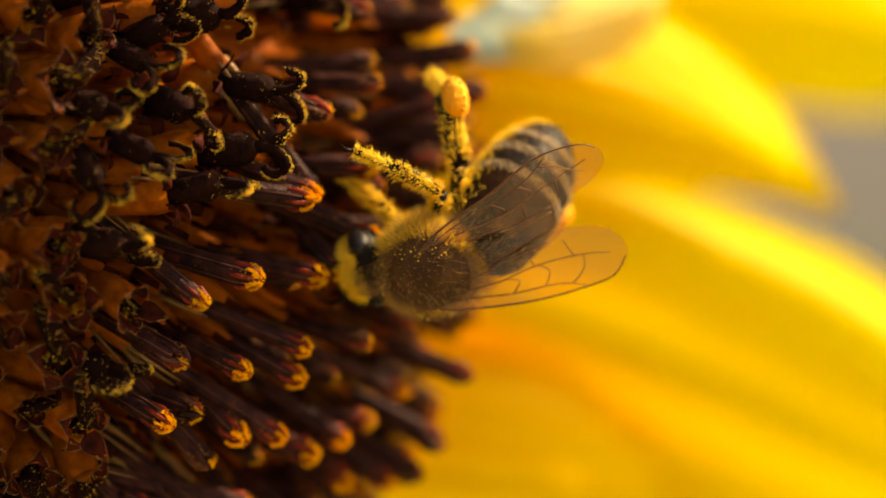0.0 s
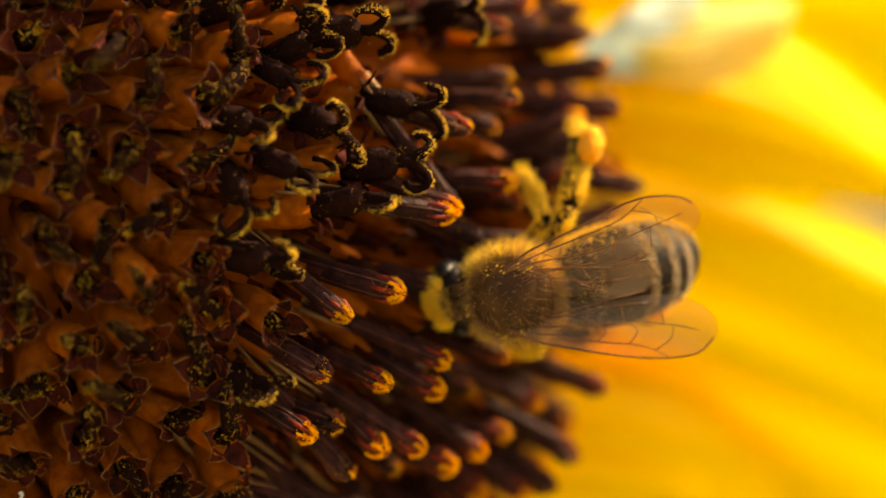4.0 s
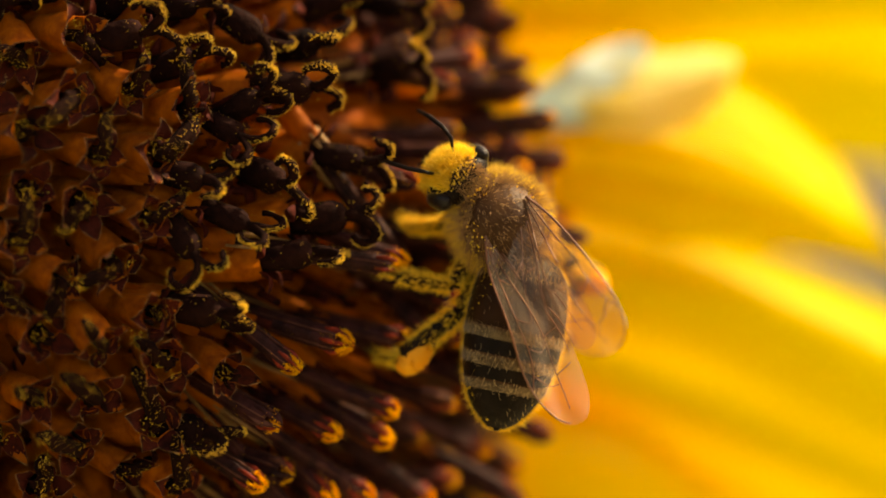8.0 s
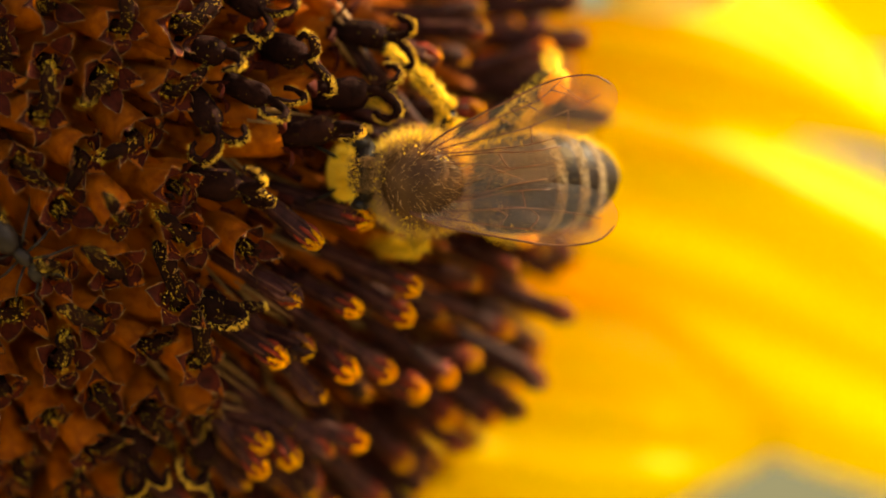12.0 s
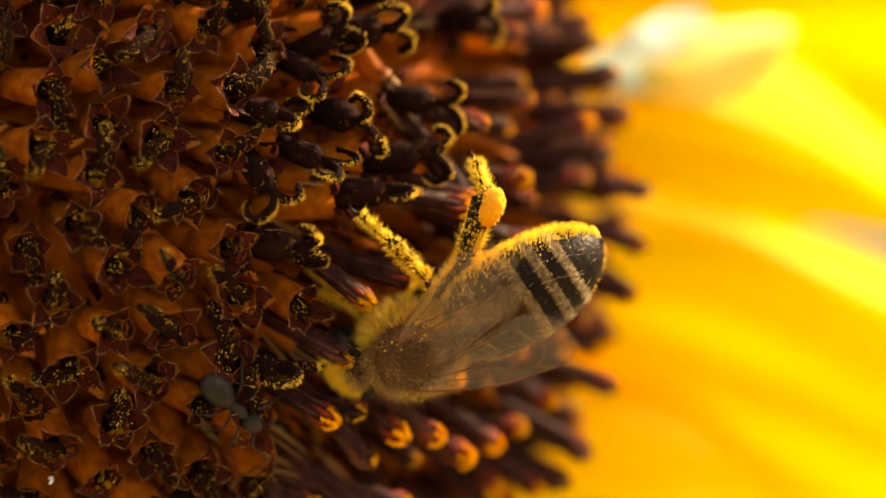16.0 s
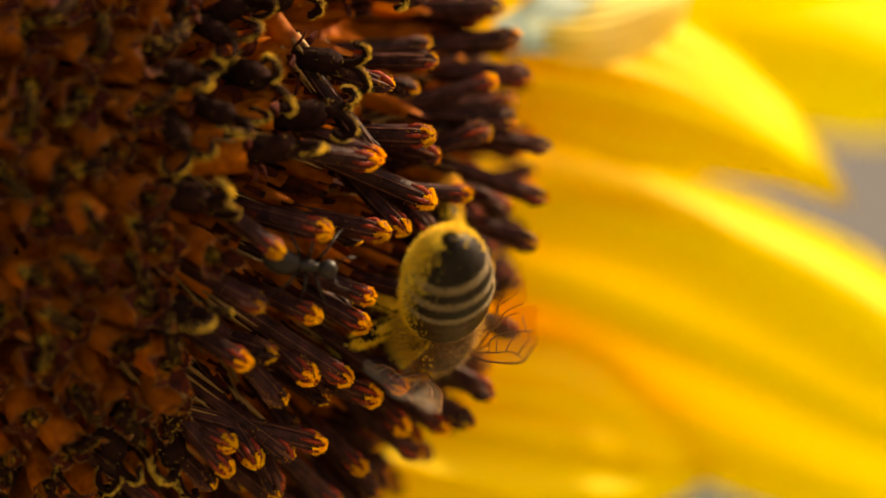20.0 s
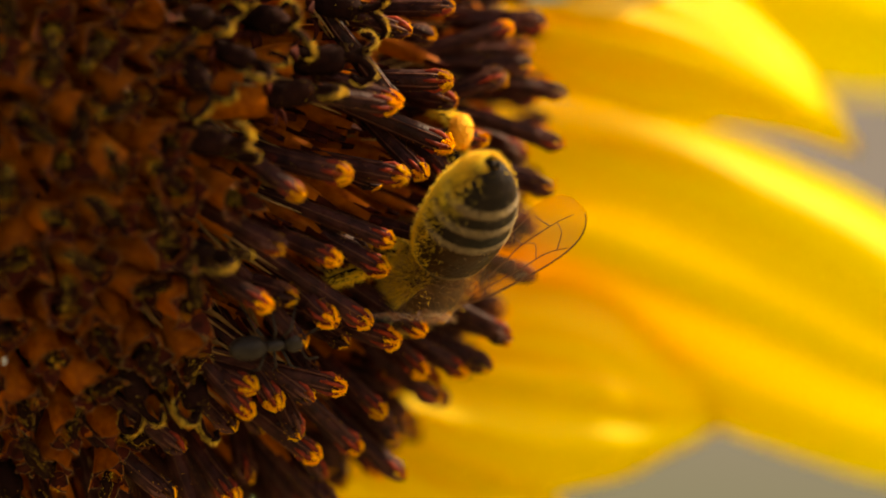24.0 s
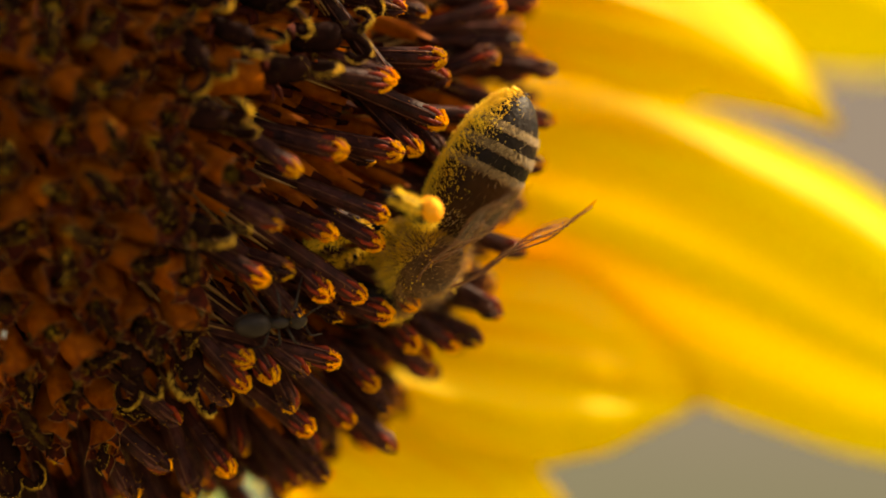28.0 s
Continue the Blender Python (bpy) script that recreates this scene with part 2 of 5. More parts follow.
class Soup:
    """Collects vertices and faces of one mesh, with a material slot per face."""

    def __init__(self):
        self.v, self.f, self.s = [], [], []

    def add(self, verts, faces, slot=0):
        o = len(self.v)
        self.v += [tuple(v) for v in verts]
        self.f += [tuple(i + o for i in f) for f in faces]
        self.s += [slot] * len(faces)

    def tube(self, pts, radii, n=8, slot=0, caps=True, ridge=0.0, flat=1.0, up=None):
        """A tube through pts with a radius at each; ridge makes every second side proud; flat squeezes one axis."""
        pts = [Vector(p) for p in pts]
        o, verts, faces = 0, [], []
        side = Vector(up) if up else Vector((0.3, 0.9, 0.2))
        for i, p in enumerate(pts):
            d = (pts[min(i + 1, len(pts) - 1)] - pts[max(i - 1, 0)]).normalized()
            a = (side - d * side.dot(d)).normalized()
            b = d.cross(a)
            side = a
            for k in range(n):
                w = 2 * math.pi * k / n
                r = radii[i] * (1 - ridge * (k % 2))
                verts.append(p + a * (r * math.cos(w)) + b * (r * flat * math.sin(w)))
        for i in range(len(pts) - 1):
            for k in range(n):
                q = (k + 1) % n
                faces.append((i * n + k, i * n + q, (i + 1) * n + q, (i + 1) * n + k))
        if caps:
            faces.append(tuple(range(n - 1, -1, -1)))
            faces.append(tuple((len(pts) - 1) * n + k for k in range(n)))
        self.add(verts, faces, slot)

    def ball(self, c, r, n=8, m=6, slot=0, rough=0.0, rng=None, turn=None):
        """An ellipsoid at c with half axes r, its surface uneven by rough."""
        c, verts, faces = Vector(c), [], []
        r = (r, r, r) if not hasattr(r, "__len__") else r
        for i in range(m + 1):
            a = math.pi * i / m
            for k in range(n):
                w = 2 * math.pi * k / n
                j = 1 + (rng.uniform(-rough, rough) if rng and 0 < i < m else 0)
                v = Vector((r[0] * j * math.sin(a) * math.cos(w), r[1] * j * math.sin(a) * math.sin(w), r[2] * j * math.cos(a)))
                verts.append(c + (turn @ v if turn else v))
        for i in range(m):
            for k in range(n):
                q = (k + 1) % n
                faces.append((i * n + k, (i + 1) * n + k, (i + 1) * n + q, i * n + q))
        self.add(verts, faces, slot)

    def grain(self, c, r, slot=0):
        x, y, z = c
        self.add([(x + r, y, z), (x - r, y, z), (x, y + r, z), (x, y - r, z), (x, y, z + r), (x, y, z - r)],
                 [(0, 2, 4), (2, 1, 4), (1, 3, 4), (3, 0, 4), (2, 0, 5), (1, 2, 5), (3, 1, 5), (0, 3, 5)], slot)

    def hair(self, p, d, length, w, rng, slot=0, bend=0.35):
        p, d = Vector(p), Vector(d).normalized()
        s = d.cross(Vector((rng.uniform(-1, 1), rng.uniform(-1, 1), rng.uniform(-1, 1)))).normalized()
        off = Vector((rng.uniform(-1, 1), rng.uniform(-1, 1), rng.uniform(-1, 1))) * bend
        mid = p + d * length * 0.55 + off * length * 0.25
        tip = p + d * length + off * length * 0.7
        self.add([p - s * w, p + s * w, mid + s * w * 0.7, mid - s * w * 0.7, tip], [(0, 1, 2, 3), (3, 2, 4)], slot)

    def mesh(self, name, mats, smooth=True):
        return link_mesh(name, self.v, self.f, mats, self.s, smooth)


def part(name, me, parent, label="", at=None):
    ob = new(name, me)
    ob.parent = parent
    if at is not None:
        ob.matrix_local = at
    return tagged(ob, label) if label else ob


# ---- the ground, glowing far backdrop ----
def build_setting():
    s = Soup()
    n = 40
    for i in range(n + 1):
        for k in range(n + 1):
            x, y = ((i / n - 0.5) * 2), ((k / n - 0.5) * 2)
            x, y = math.copysign(abs(x) ** 3, x) * 400, math.copysign(abs(y) ** 3, y) * 400
            s.v.append((x * 1000, y * 1000, noise.noise((x, y, 0)) * 30))
    s.f = [(i * (n + 1) + k, (i + 1) * (n + 1) + k, (i + 1) * (n + 1) + k + 1, i * (n + 1) + k + 1) for i in range(n) for k in range(n)]
    s.s = [0] * len(s.f)
    tagged(new("ground", s.mesh("ground", [M_GROUND])), "dry brown soil with sparse green growth", "ground", kind="structure")
    b = Soup()
    m = 24
    for i in range(m + 1):
        w = radians(20 + 140 * i / m)
        for z in (-0.05, 3.2):
            b.v.append((9000 * math.cos(w), 9000 * math.sin(w), z * 1000))
    b.f = [(2 * i, 2 * i + 2, 2 * i + 3, 2 * i + 1) for i in range(m)]
    b.s = [0] * m
    tagged(new("backdrop", b.mesh("backdrop", [backdrop_material()])), "self-lit backdrop sheet, soft grey-green like a distant field out of focus", "backdrop", kind="structure")


# ---- the sunflower ----
def dome(phi, theta, s=1.0):
    """Place and normal on the dome of the disc: phi from its front, theta round it."""
    d = Vector((math.cos(theta), 0, math.sin(theta)))
    p = CENTRE + (d * (RAD * math.sin(phi)) + Vector((0, -DEEP * math.cos(phi), 0))) * s
    n = (d * (math.sin(phi) / RAD) + Vector((0, -math.cos(phi) / DEEP, 0))).normalized()
    return p, n


def star_floret(seed):
    """A spent floret: open star-shaped corolla on an amber tube with dark withered anthers inside. Mouth at z = 0."""
    rng = random.Random(seed)
    s = Soup()
    n = 10
    prof = [(-8, 0.6), (-4.2, 0.82), (-2.2, 1.0), (-0.8, 1.06), (0, 1.0)]
    s.tube([(rng.uniform(-.08, .08), rng.uniform(-.08, .08), z) for z, r in prof], [r for z, r in prof], n, 0, caps=False)
    s.tube([(0, 0, z) for z in (0.0, -0.5, -1.0, -1.7)], [0.96, 0.92, 0.84, 0.5], n, 0, caps=False)
    s.ball((0, 0, -1.5), (.7, .7, .25), 8, 4, 3)
    for k in range(5):
        w = 2 * math.pi * k / 5 + rng.uniform(-.10, .10)
        out, side = Vector((math.cos(w), math.sin(w), 0)), Vector((-math.sin(w), math.cos(w), 0))
        ln, curl, roll = rng.uniform(0.62, 1.2), rng.choice((rng.uniform(-0.6, 0.6), rng.uniform(-0.6, 0.6), -.95)), rng.uniform(-.5, .5)
        verts, rows = [], 7
        for i in range(rows):
            f = i / (rows - 1)
            wd = (0.50 + .10 * math.sin(math.pi * min(1, 1.6 * f))) * (1 - f ** 2.2) + 0.012
            c = out * (0.72 + (ln + .22) * f * 0.80) + Vector((0, 0, -.22 + ln * (1.0 * f - (0.82 + curl) * f * f)))
            for j, q in enumerate((-1, -0.5, 0, 0.5, 1)):
                verts.append(c + side * (wd * q) + Vector((0, 0, 0.26 * abs(q) ** 1.4 * (1 - .4 * f) + roll * q * f * .5 + .05 * rng.uniform(-1, 1) * f)))
        low = [v - Vector((0, 0, 0.06)) - out * 0.03 for v in verts]
        fc = [(i * 5 + j, (i + 1) * 5 + j, (i + 1) * 5 + j + 1, i * 5 + j + 1) for i in range(rows - 1) for j in range(4)]
        s.add(verts, fc, 1)
        s.add(low, [tuple(reversed(f)) for f in fc], 0)
        for q in (0, 4):   # thin pale margin, ragged with short hairs
            s.tube([verts[i * 5 + q] for i in range(rows)], [0.003, .003] + [rng.uniform(.002, .015) for i in range(rows - 2)], 4, 2, caps=True)
            for i in range(22):
                f = rng.uniform(1, rows - 1.01)
                p = verts[int(f) * 5 + q].lerp(verts[int(f) * 5 + 5 + q], f % 1)
                s.hair(p, out + Vector((rng.uniform(-.5, .5), rng.uniform(-.5, .5), .6)), rng.uniform(.04, .15), .008, rng, 2)
    a = Soup()
    for k in range(5):
        w = rng.uniform(0, 6.28)
        p = Vector((math.cos(w), math.sin(w), 0)) * rng.uniform(0.1, 0.5)
        q = p + Vector((rng.uniform(-.45, .45), rng.uniform(-.45, .45), rng.uniform(.1, .7)))
        a.tube([p - Vector((0, 0, 1.0)), p, (p + q) / 2 + Vector((.1, 0, .1)), q], [.16, .2, .17, .07], 6, 0, flat=.6)
    g = Soup()
    rich = seed % 3 == 0
    if seed % 3:       # a withered style that lolls out of the mouth
        w = rng.uniform(0, 6.28)
        d = Vector((math.cos(w), math.sin(w), 0))
        reach = rng.uniform(1.7, 3.0)
        tongue = [Vector((0, 0, -.6))] + [d * (reach * f) + Vector((rng.uniform(-.12, .12), rng.uniform(-.12, .12), .25 + .5 * f - .7 * f * f)) for f in (.1, .35, .6, .8, 1)]
        a.tube(tongue, [.3, .52, .44, .54, .42, .16], 8, 0, flat=.7)
        for k in range(300):
            f = rng.uniform(.3, 4.95)
            p = tongue[int(f)].lerp(tongue[int(f) + 1], f % 1)
            o = Vector((rng.gauss(0, 1), rng.gauss(0, 1), abs(rng.gauss(0, 1)))).normalized()
            g.grain(p + o * rng.uniform(.32, .46), .008 + .030 * rng.random() ** 2)
    hub = Vector((rng.uniform(-.35, .35), rng.uniform(-.35, .35), .1))
    for k in range(150 if rich else 80):
        p = hub + Vector((rng.gauss(0, .30), rng.gauss(0, .30), rng.uniform(-.3, .35)))
        g.grain(p, .012 + .034 * rng.random() ** 2.5)
    return (s.mesh("star_floret", [M_TUBE, M_LOBE, M_RIM, M_STIGMA]), a.mesh("withered_anther", [M_STIGMA]), g.mesh("pollen_grains", [M_DUST], False))


def curl_floret(seed):
    """An open floret: long dark anther tube, two curled style arms with patches of pollen. The tube's end is at z = 0."""
    rng = random.Random(seed)
    s = Soup()
    n = 10
    prof = [(-9, 0.5), (-5.6, 0.82), (-3.8, 1.06), (-2.9, 0.96)]
    s.tube([(0, 0, z) for z, r in prof], [r for z, r in prof], n, 0, caps=False)
    for k in range(5):
        w = 2 * math.pi * k / 5 + rng.uniform(-.15, .15)
        out, side = Vector((math.cos(w), math.sin(w), 0)), Vector((-math.sin(w), math.cos(w), 0))
        tip = rng.uniform(1.75, 2.35)
        droop = rng.uniform(-.5, .35)
        pts = [out * .80 + Vector((0, 0, -3.3)), out * .98 + Vector((0, 0, -2.75))]
        pts += [out * (1 + (tip - 1) * f) + Vector((0, 0, -2.6 + .5 * f + (droop - .2) * f * f)) for f in (.2, .45, .7, .9, 1)]
        s.tube(pts, [.26, .36, .40, .36, .24, .09, .01], 8, 1, flat=0.2, up=side)
    lean = Vector((rng.uniform(-.15, .15), rng.uniform(-.15, .15), 0))
    s.tube([(0, 0, -4.2), lean * -.3 + Vector((0, 0, -3)), lean * .2 + Vector((0, 0, -1.6)), lean * .1 + Vector((0, 0, -.9)), (0, 0, -.5), (0, 0, -.25)], [.48, .66, .76, .78, .60, .24], 16, 3, ridge=.16)
    a, g = Soup(), Soup()
    for sg in (1, -1):
        w0 = rng.uniform(-.5, .5)
        d = Vector((math.cos(w0), math.sin(w0), 0)) * sg
        e = Vector((-d.y, d.x, 0))
        pts, rad = [], []
        size, turn, tilt = rng.uniform(.72, 1.02), rng.uniform(2.6, 4.4), rng.uniform(-.35, .35)
        stalk = rng.uniform(.35, .95)
        for i in range(12):
            f = i / 11
            w = turn * f
            pts.append(d * (size * (1 - math.cos(w)) * (1 - .22 * f)) + e * (tilt * f) + Vector((0, 0, -.3 + size * math.sin(w) * (1 - .25 * f) + stalk * min(1, f * 2)))
                       + Vector((rng.uniform(-.04, .04), rng.uniform(-.04, .04), rng.uniform(-.04, .04))))
            rad.append(.30 * rng.uniform(.85, 1.15) - .12 * f ** 1.5)
        a.tube(pts, rad, 8, 0, flat=.75)
        heaps = [(rng.uniform(2, 10), rng.uniform(.5, 1.4)) for q in range(2)]
        for i in range(rng.randrange(120, 260)):
            at, spread = heaps[i % 2]
            k = rng.gauss(at, spread) if i < 75 else rng.uniform(1, 10.5)
            if not 1 <= k < 10.9:
                continue
            p = pts[int(k)].lerp(pts[int(k) + 1], k % 1)
            o = (p - (d * size * .8 + Vector((0, 0, .25 + stalk * .5)))).normalized()
            o = (o * 1.1 + Vector((rng.uniform(-.9, .9), rng.uniform(-.9, .9), rng.uniform(-.9, .9)))).normalized()
            if i % 2:
                g.hair(p + o * rad[int(k)] * .8, o, rng.uniform(.08, .2), .012, rng)
            g.grain(p + o * (rad[int(k)] * .85 + rng.uniform(-.02, .08)), rng.uniform(.016, .06) if i < 75 else rng.uniform(.008, .028))
    for i in range(60):
        w = rng.uniform(0, 6.28)
        g.grain((.74 * math.cos(w), .62 * math.sin(w), -2.6 * rng.random() ** 1.6), rng.uniform(.010, .030))
    return (s.mesh("curl_floret", [M_TUBE, M_LOBE, M_RIM, M_HUSK]), a.mesh("stigma", [M_STIGMA]), g.mesh("pollen_grains", [M_POLLENPALE], False))


def column_floret(seed):
    """A young floret: long ridged dark anther column with a red-and-yellow pollen crown, its tip at z = 0."""
    rng = random.Random(seed)
    s = Soup()
    rich = seed % 3 != 0
    bend = Vector((rng.uniform(-.3, .3), rng.uniform(-.3, .3), 0))
    def mid(z):
        return bend * ((z + 4) / 4) ** 2 * (-0.35 if z < -4 else .3) - bend * .3 + Vector((0, 0, z))
    zs = [-12, -9.2, -7.9]
    s.tube([mid(z) for z in zs], [.42, .58, .62], 10, 0, caps=False)
    for k in range(5):      # pale split base of the corolla round the column
        w = 2 * math.pi * k / 5 + rng.uniform(-.2, .2)
        out = Vector((math.cos(w), math.sin(w), 0))
        s.tube([mid(-8.3) + out * .50, mid(-7.0) + out * .60, mid(-5.2) + out * .60], [.22, .15, .03], 5, 2, flat=.4, up=out)
    zs = [-8.2, -6.4, -4.2, -2.4, -1, -.55]
    s.tube([mid(z) for z in zs], [.34, .42, .48, .51, .53, .47], 20, 1, caps=False, ridge=.2)
    for k in range(5):      # fine paler seams along the column
        w = 2 * math.pi * k / 5 + .83
        out = Vector((math.cos(w), math.sin(w), 0))
        s.tube([mid(z) + out * q for z, q in zip(zs, (.31, .40, .46, .49, .51, .45))], [.03, .035, .04, .04, .045, .03], 4, 4)
    for k in range(5):
        w = 2 * math.pi * k / 5 + .2
        out = Vector((math.cos(w), math.sin(w), 0))
        hgt = rng.uniform(-.12, .12)
        s.tube([mid(-1.25) + out * .38, mid(-.75) + out * .42, mid(-.28 + hgt * .5) + out * .29, mid(.10 + hgt) + out * .07], [.13, .22, .17, .03], 6, 3 if rich or k == 2 else 4 if k % 2 else 1, flat=.55, up=out)
    g = Soup()
    for k in range(5):      # pollen pressed out along the seams of the tip
        if not rich and (k + seed) % 5 > 1:
            continue
        w = 2 * math.pi * k / 5 + .83 + rng.uniform(-.12, .12)
        out, side = Vector((math.cos(w), math.sin(w), 0)), Vector((-math.sin(w), math.cos(w), 0))
        long = rng.uniform(.42, .78) if rich else rng.uniform(.22, .4)
        fat = .62 if rich else .35
        run = [mid(-long) + out * .46, mid(-long * .6) + out * .48, mid(-long * .25) + out * .36, mid(.10) + out * .14]
        g.tube(run, [.01, .06 * fat, .11 * fat, .05], 7, 0, flat=.7, up=out)
        for i in range(80 if rich else 12):
            f = 3 * rng.random() ** .6
            c = run[min(2, int(f))].lerp(run[min(2, int(f)) + 1], f - min(2, int(f)))
            g.grain(c + out * rng.uniform(0, .12) + side * rng.gauss(0, .075), rng.uniform(.012, .06))
    for i in range(60):      # fine dust over the tip
        w, f = rng.uniform(0, 6.28), rng.random()
        g.grain(mid(.06 - .7 * f) + Vector((math.cos(w), math.sin(w), 0)) * (.2 + .38 * min(1, 2 * f)), rng.uniform(.010, .028))
    for i in range(26):
        w = rng.uniform(0, 6.28)
        g.grain(mid(rng.uniform(-3, -.6)) + Vector((.54 * math.cos(w), .54 * math.sin(w), 0)), rng.uniform(.010, .026))
    return (s.mesh("column_floret", [M_TUBE, M_ANTHER, M_PALE, M_RED, M_SEAM]), None, g.mesh("pollen_crown", [M_POLLEN], False))


def bract_mesh(seed):
    """A dark, pointed, folded scale that stands between the florets; its tip is at z = 0."""
    rng = random.Random(seed)
    s = Soup()
    rows, verts = 9, []
    for i in range(rows):
        f = i / (rows - 1)
        wd = .62 * (1 - f ** 3.2) * (.75 + .25 * math.sin(math.pi * f)) + .008
        for q in (-1, -.5, 0, .5, 1):
            verts.append((wd * q, .32 * abs(q) - .1 + .35 * f * f, -6 + 6 * f))
    fc = [(i * 5 + j, i * 5 + j + 1, (i + 1) * 5 + j + 1, (i + 1) * 5 + j) for i in range(rows - 1) for j in range(4)]
    s.add(verts, fc[:26], 0)
    s.add(verts, fc[26:], 1)
    low = [(x * .96, y + .09, z) for x, y, z in verts]
    s.add(low, [tuple(reversed(f)) for f in fc[:26]], 0)
    s.add(low, [tuple(reversed(f)) for f in fc[26:]], 1)
    return s.mesh("floret_bract", [M_TUBE, M_LOBE])


AIM = Vector((-29.5, 0, 7.8))     # the florets lean away from this line
CRUMB = (0.572, -1.690)       # place of the flake on the dome
# tips (x, z) of young florets that stand out near the edge
TIPS = [(-3.8, -2.1), (-6.1, -3.2), (-1.1, -2.0), (-0.2, -1.9), (-4.4, -6.2), (-1.8, -5.2), (-2.1, -6.6), (-7.7, -8.5), (-4.7, -9.2), (-3.0, -9.2), (-1.6, -10.0), (-0.3, -9.5), (0.9, -8.5), (-0.3, -11.6), (0.3, -12.1), (-4.3, -12.3), (-2.4, -13.6), (-7.5, -13.3), (-8.6, -12.4), (-8.8, -13.7), (-5.7, -15.8), (-9.8, -17.9), (-2.5, -16.6), (-1.7, -17.0), (-5.2, -18.5), (1.1, 2.9), (-1.6, 1.4), (1.1, -0.4), (5.2, 4.9), (5.9, 3.2), (7.2, 3.8), (1.7, -11.2), (3.2, -11.1), (4.4, -9.3), (7.1, 0.9), (4.2, 6.1), (2.3, -7.3), (-3.7, -15.4), (-1.3, 1.6), (5.3, 8.4)]

# tips of the outermost columns against the petals
RIM = [(7.0, 2.8), (6.8, 0.1), (6.0, 6.4), (5.2, 4.2), (5.3, -6.6), (4.1, -9.8), (3.05, -11.3), (1.8, -11.5), (0.35, -12.9), (-1.8, -14.8), (-1.45, -16.8), (-4.9, -18.3), (6.3, -2.2), (5.4, 8.4), (4.6, 9.9)]


def frame_on(p, n, spin, lean=(0, 0)):
    """The world pose at p whose z axis is the normal n."""
    q = Vector((0, 0, 1)).rotation_difference(n).to_matrix().to_4x4()
    return Matrix.Translation(world(*p)) @ q @ pose(0, 0, 0, lean[0], lean[1], spin)


def ray_petal(root, base, mid, tip, width, near, far, folds, seed=0, mat=None, point=2.2, label="", name="ray_petal", foot=.55, orange=0.0, blush=0.0):
    """A ray petal along a bent line from base over mid to tip, each (x, z). near and far: how deep its foot and its tip lie.
    folds: heights towards the viewer across its width, from the lower margin to the upper.
    orange: shifts its colour towards yellow; blush: the same, for the upper margin against the lower."""
    rng = random.Random(seed)
    nu, nv = 40, 32
    ph = rng.uniform(0, 6)
    b, m, e = (Vector((q[0], 0, q[1])) for q in (base, mid, tip))
    heights = np.interp(np.linspace(0, len(folds) - 1, 161), range(len(folds)), folds)
    for k in range(2):
        heights = np.convolve(np.pad(heights, 10, mode="edge"), np.ones(21) / 21, "valid")
    verts, uvs = [], []
    long = (m - b).length + (e - m).length
    for i in range(nu + 1):
        u = i / nu
        c = b * (1 - u) ** 2 + m * (2 * u * (1 - u)) + e * u * u
        d = ((m - b) * (1 - u) + (e - m) * u).normalized()
        side = Vector((-d.z, 0, d.x))
        f = foot + (1 - foot) * math.sin(math.pi / 2 * min(1, u / .5)) if u < .5 else 1 - ((u - .5) / .5) ** point
        wd = width * .5 * max(f, 0) + .12
        for j in range(nv + 1):
            v = j / nv * 2 - 1
            h = float(np.interp((v + 1) / 2, np.linspace(0, 1, 161), heights)) * min(1, wd / (width * .3))
            h += .16 * math.sin(v * 21 + ph) * math.sin(u * 3 + ph) + .5 * noise.noise((u * 2.5 + ph, v * 1.2, seed))
            y = near + (far - near) * u ** 1.2 - h
            edge = .25 * noise.noise((u * 9, seed, math.copysign(3, v))) * abs(v) ** 3
            p = c + side * (v * wd + edge)
            verts.append((p.x, y, p.z))
            uvs.append((orange + blush * v + u * long / 40, v * .5 + .5 + seed * .37))
    k = nv + 1
    top = [(i * k + j, (i + 1) * k + j, (i + 1) * k + j + 1, i * k + j + 1) for i in range(nu) for j in range(nv)]
    o = len(verts)
    allv = verts + [(x, y + .22, z) for x, y, z in verts]
    faces = top + [tuple(reversed([q + o for q in f])) for f in top]
    rim = [j for j in range(k)] + [i * k + nv for i in range(1, nu + 1)] + [nu * k + j for j in range(nv - 1, -1, -1)] + [i * k for i in range(nu - 1, 0, -1)]
    faces += [(rim[i], rim[i - 1], rim[i - 1] + o, rim[i] + o) for i in range(len(rim))]
    me = link_mesh(name, allv, faces, [mat or M_PETAL])
    layer = me.uv_layers.new(name="uv")
    uu = uvs + uvs
    for loop in me.loops:
        layer.data[loop.index].uv = uu[loop.vertex_index]
    return part(name, me, root, label, root.matrix_world.inverted() @ Matrix.Translation(HEAD))


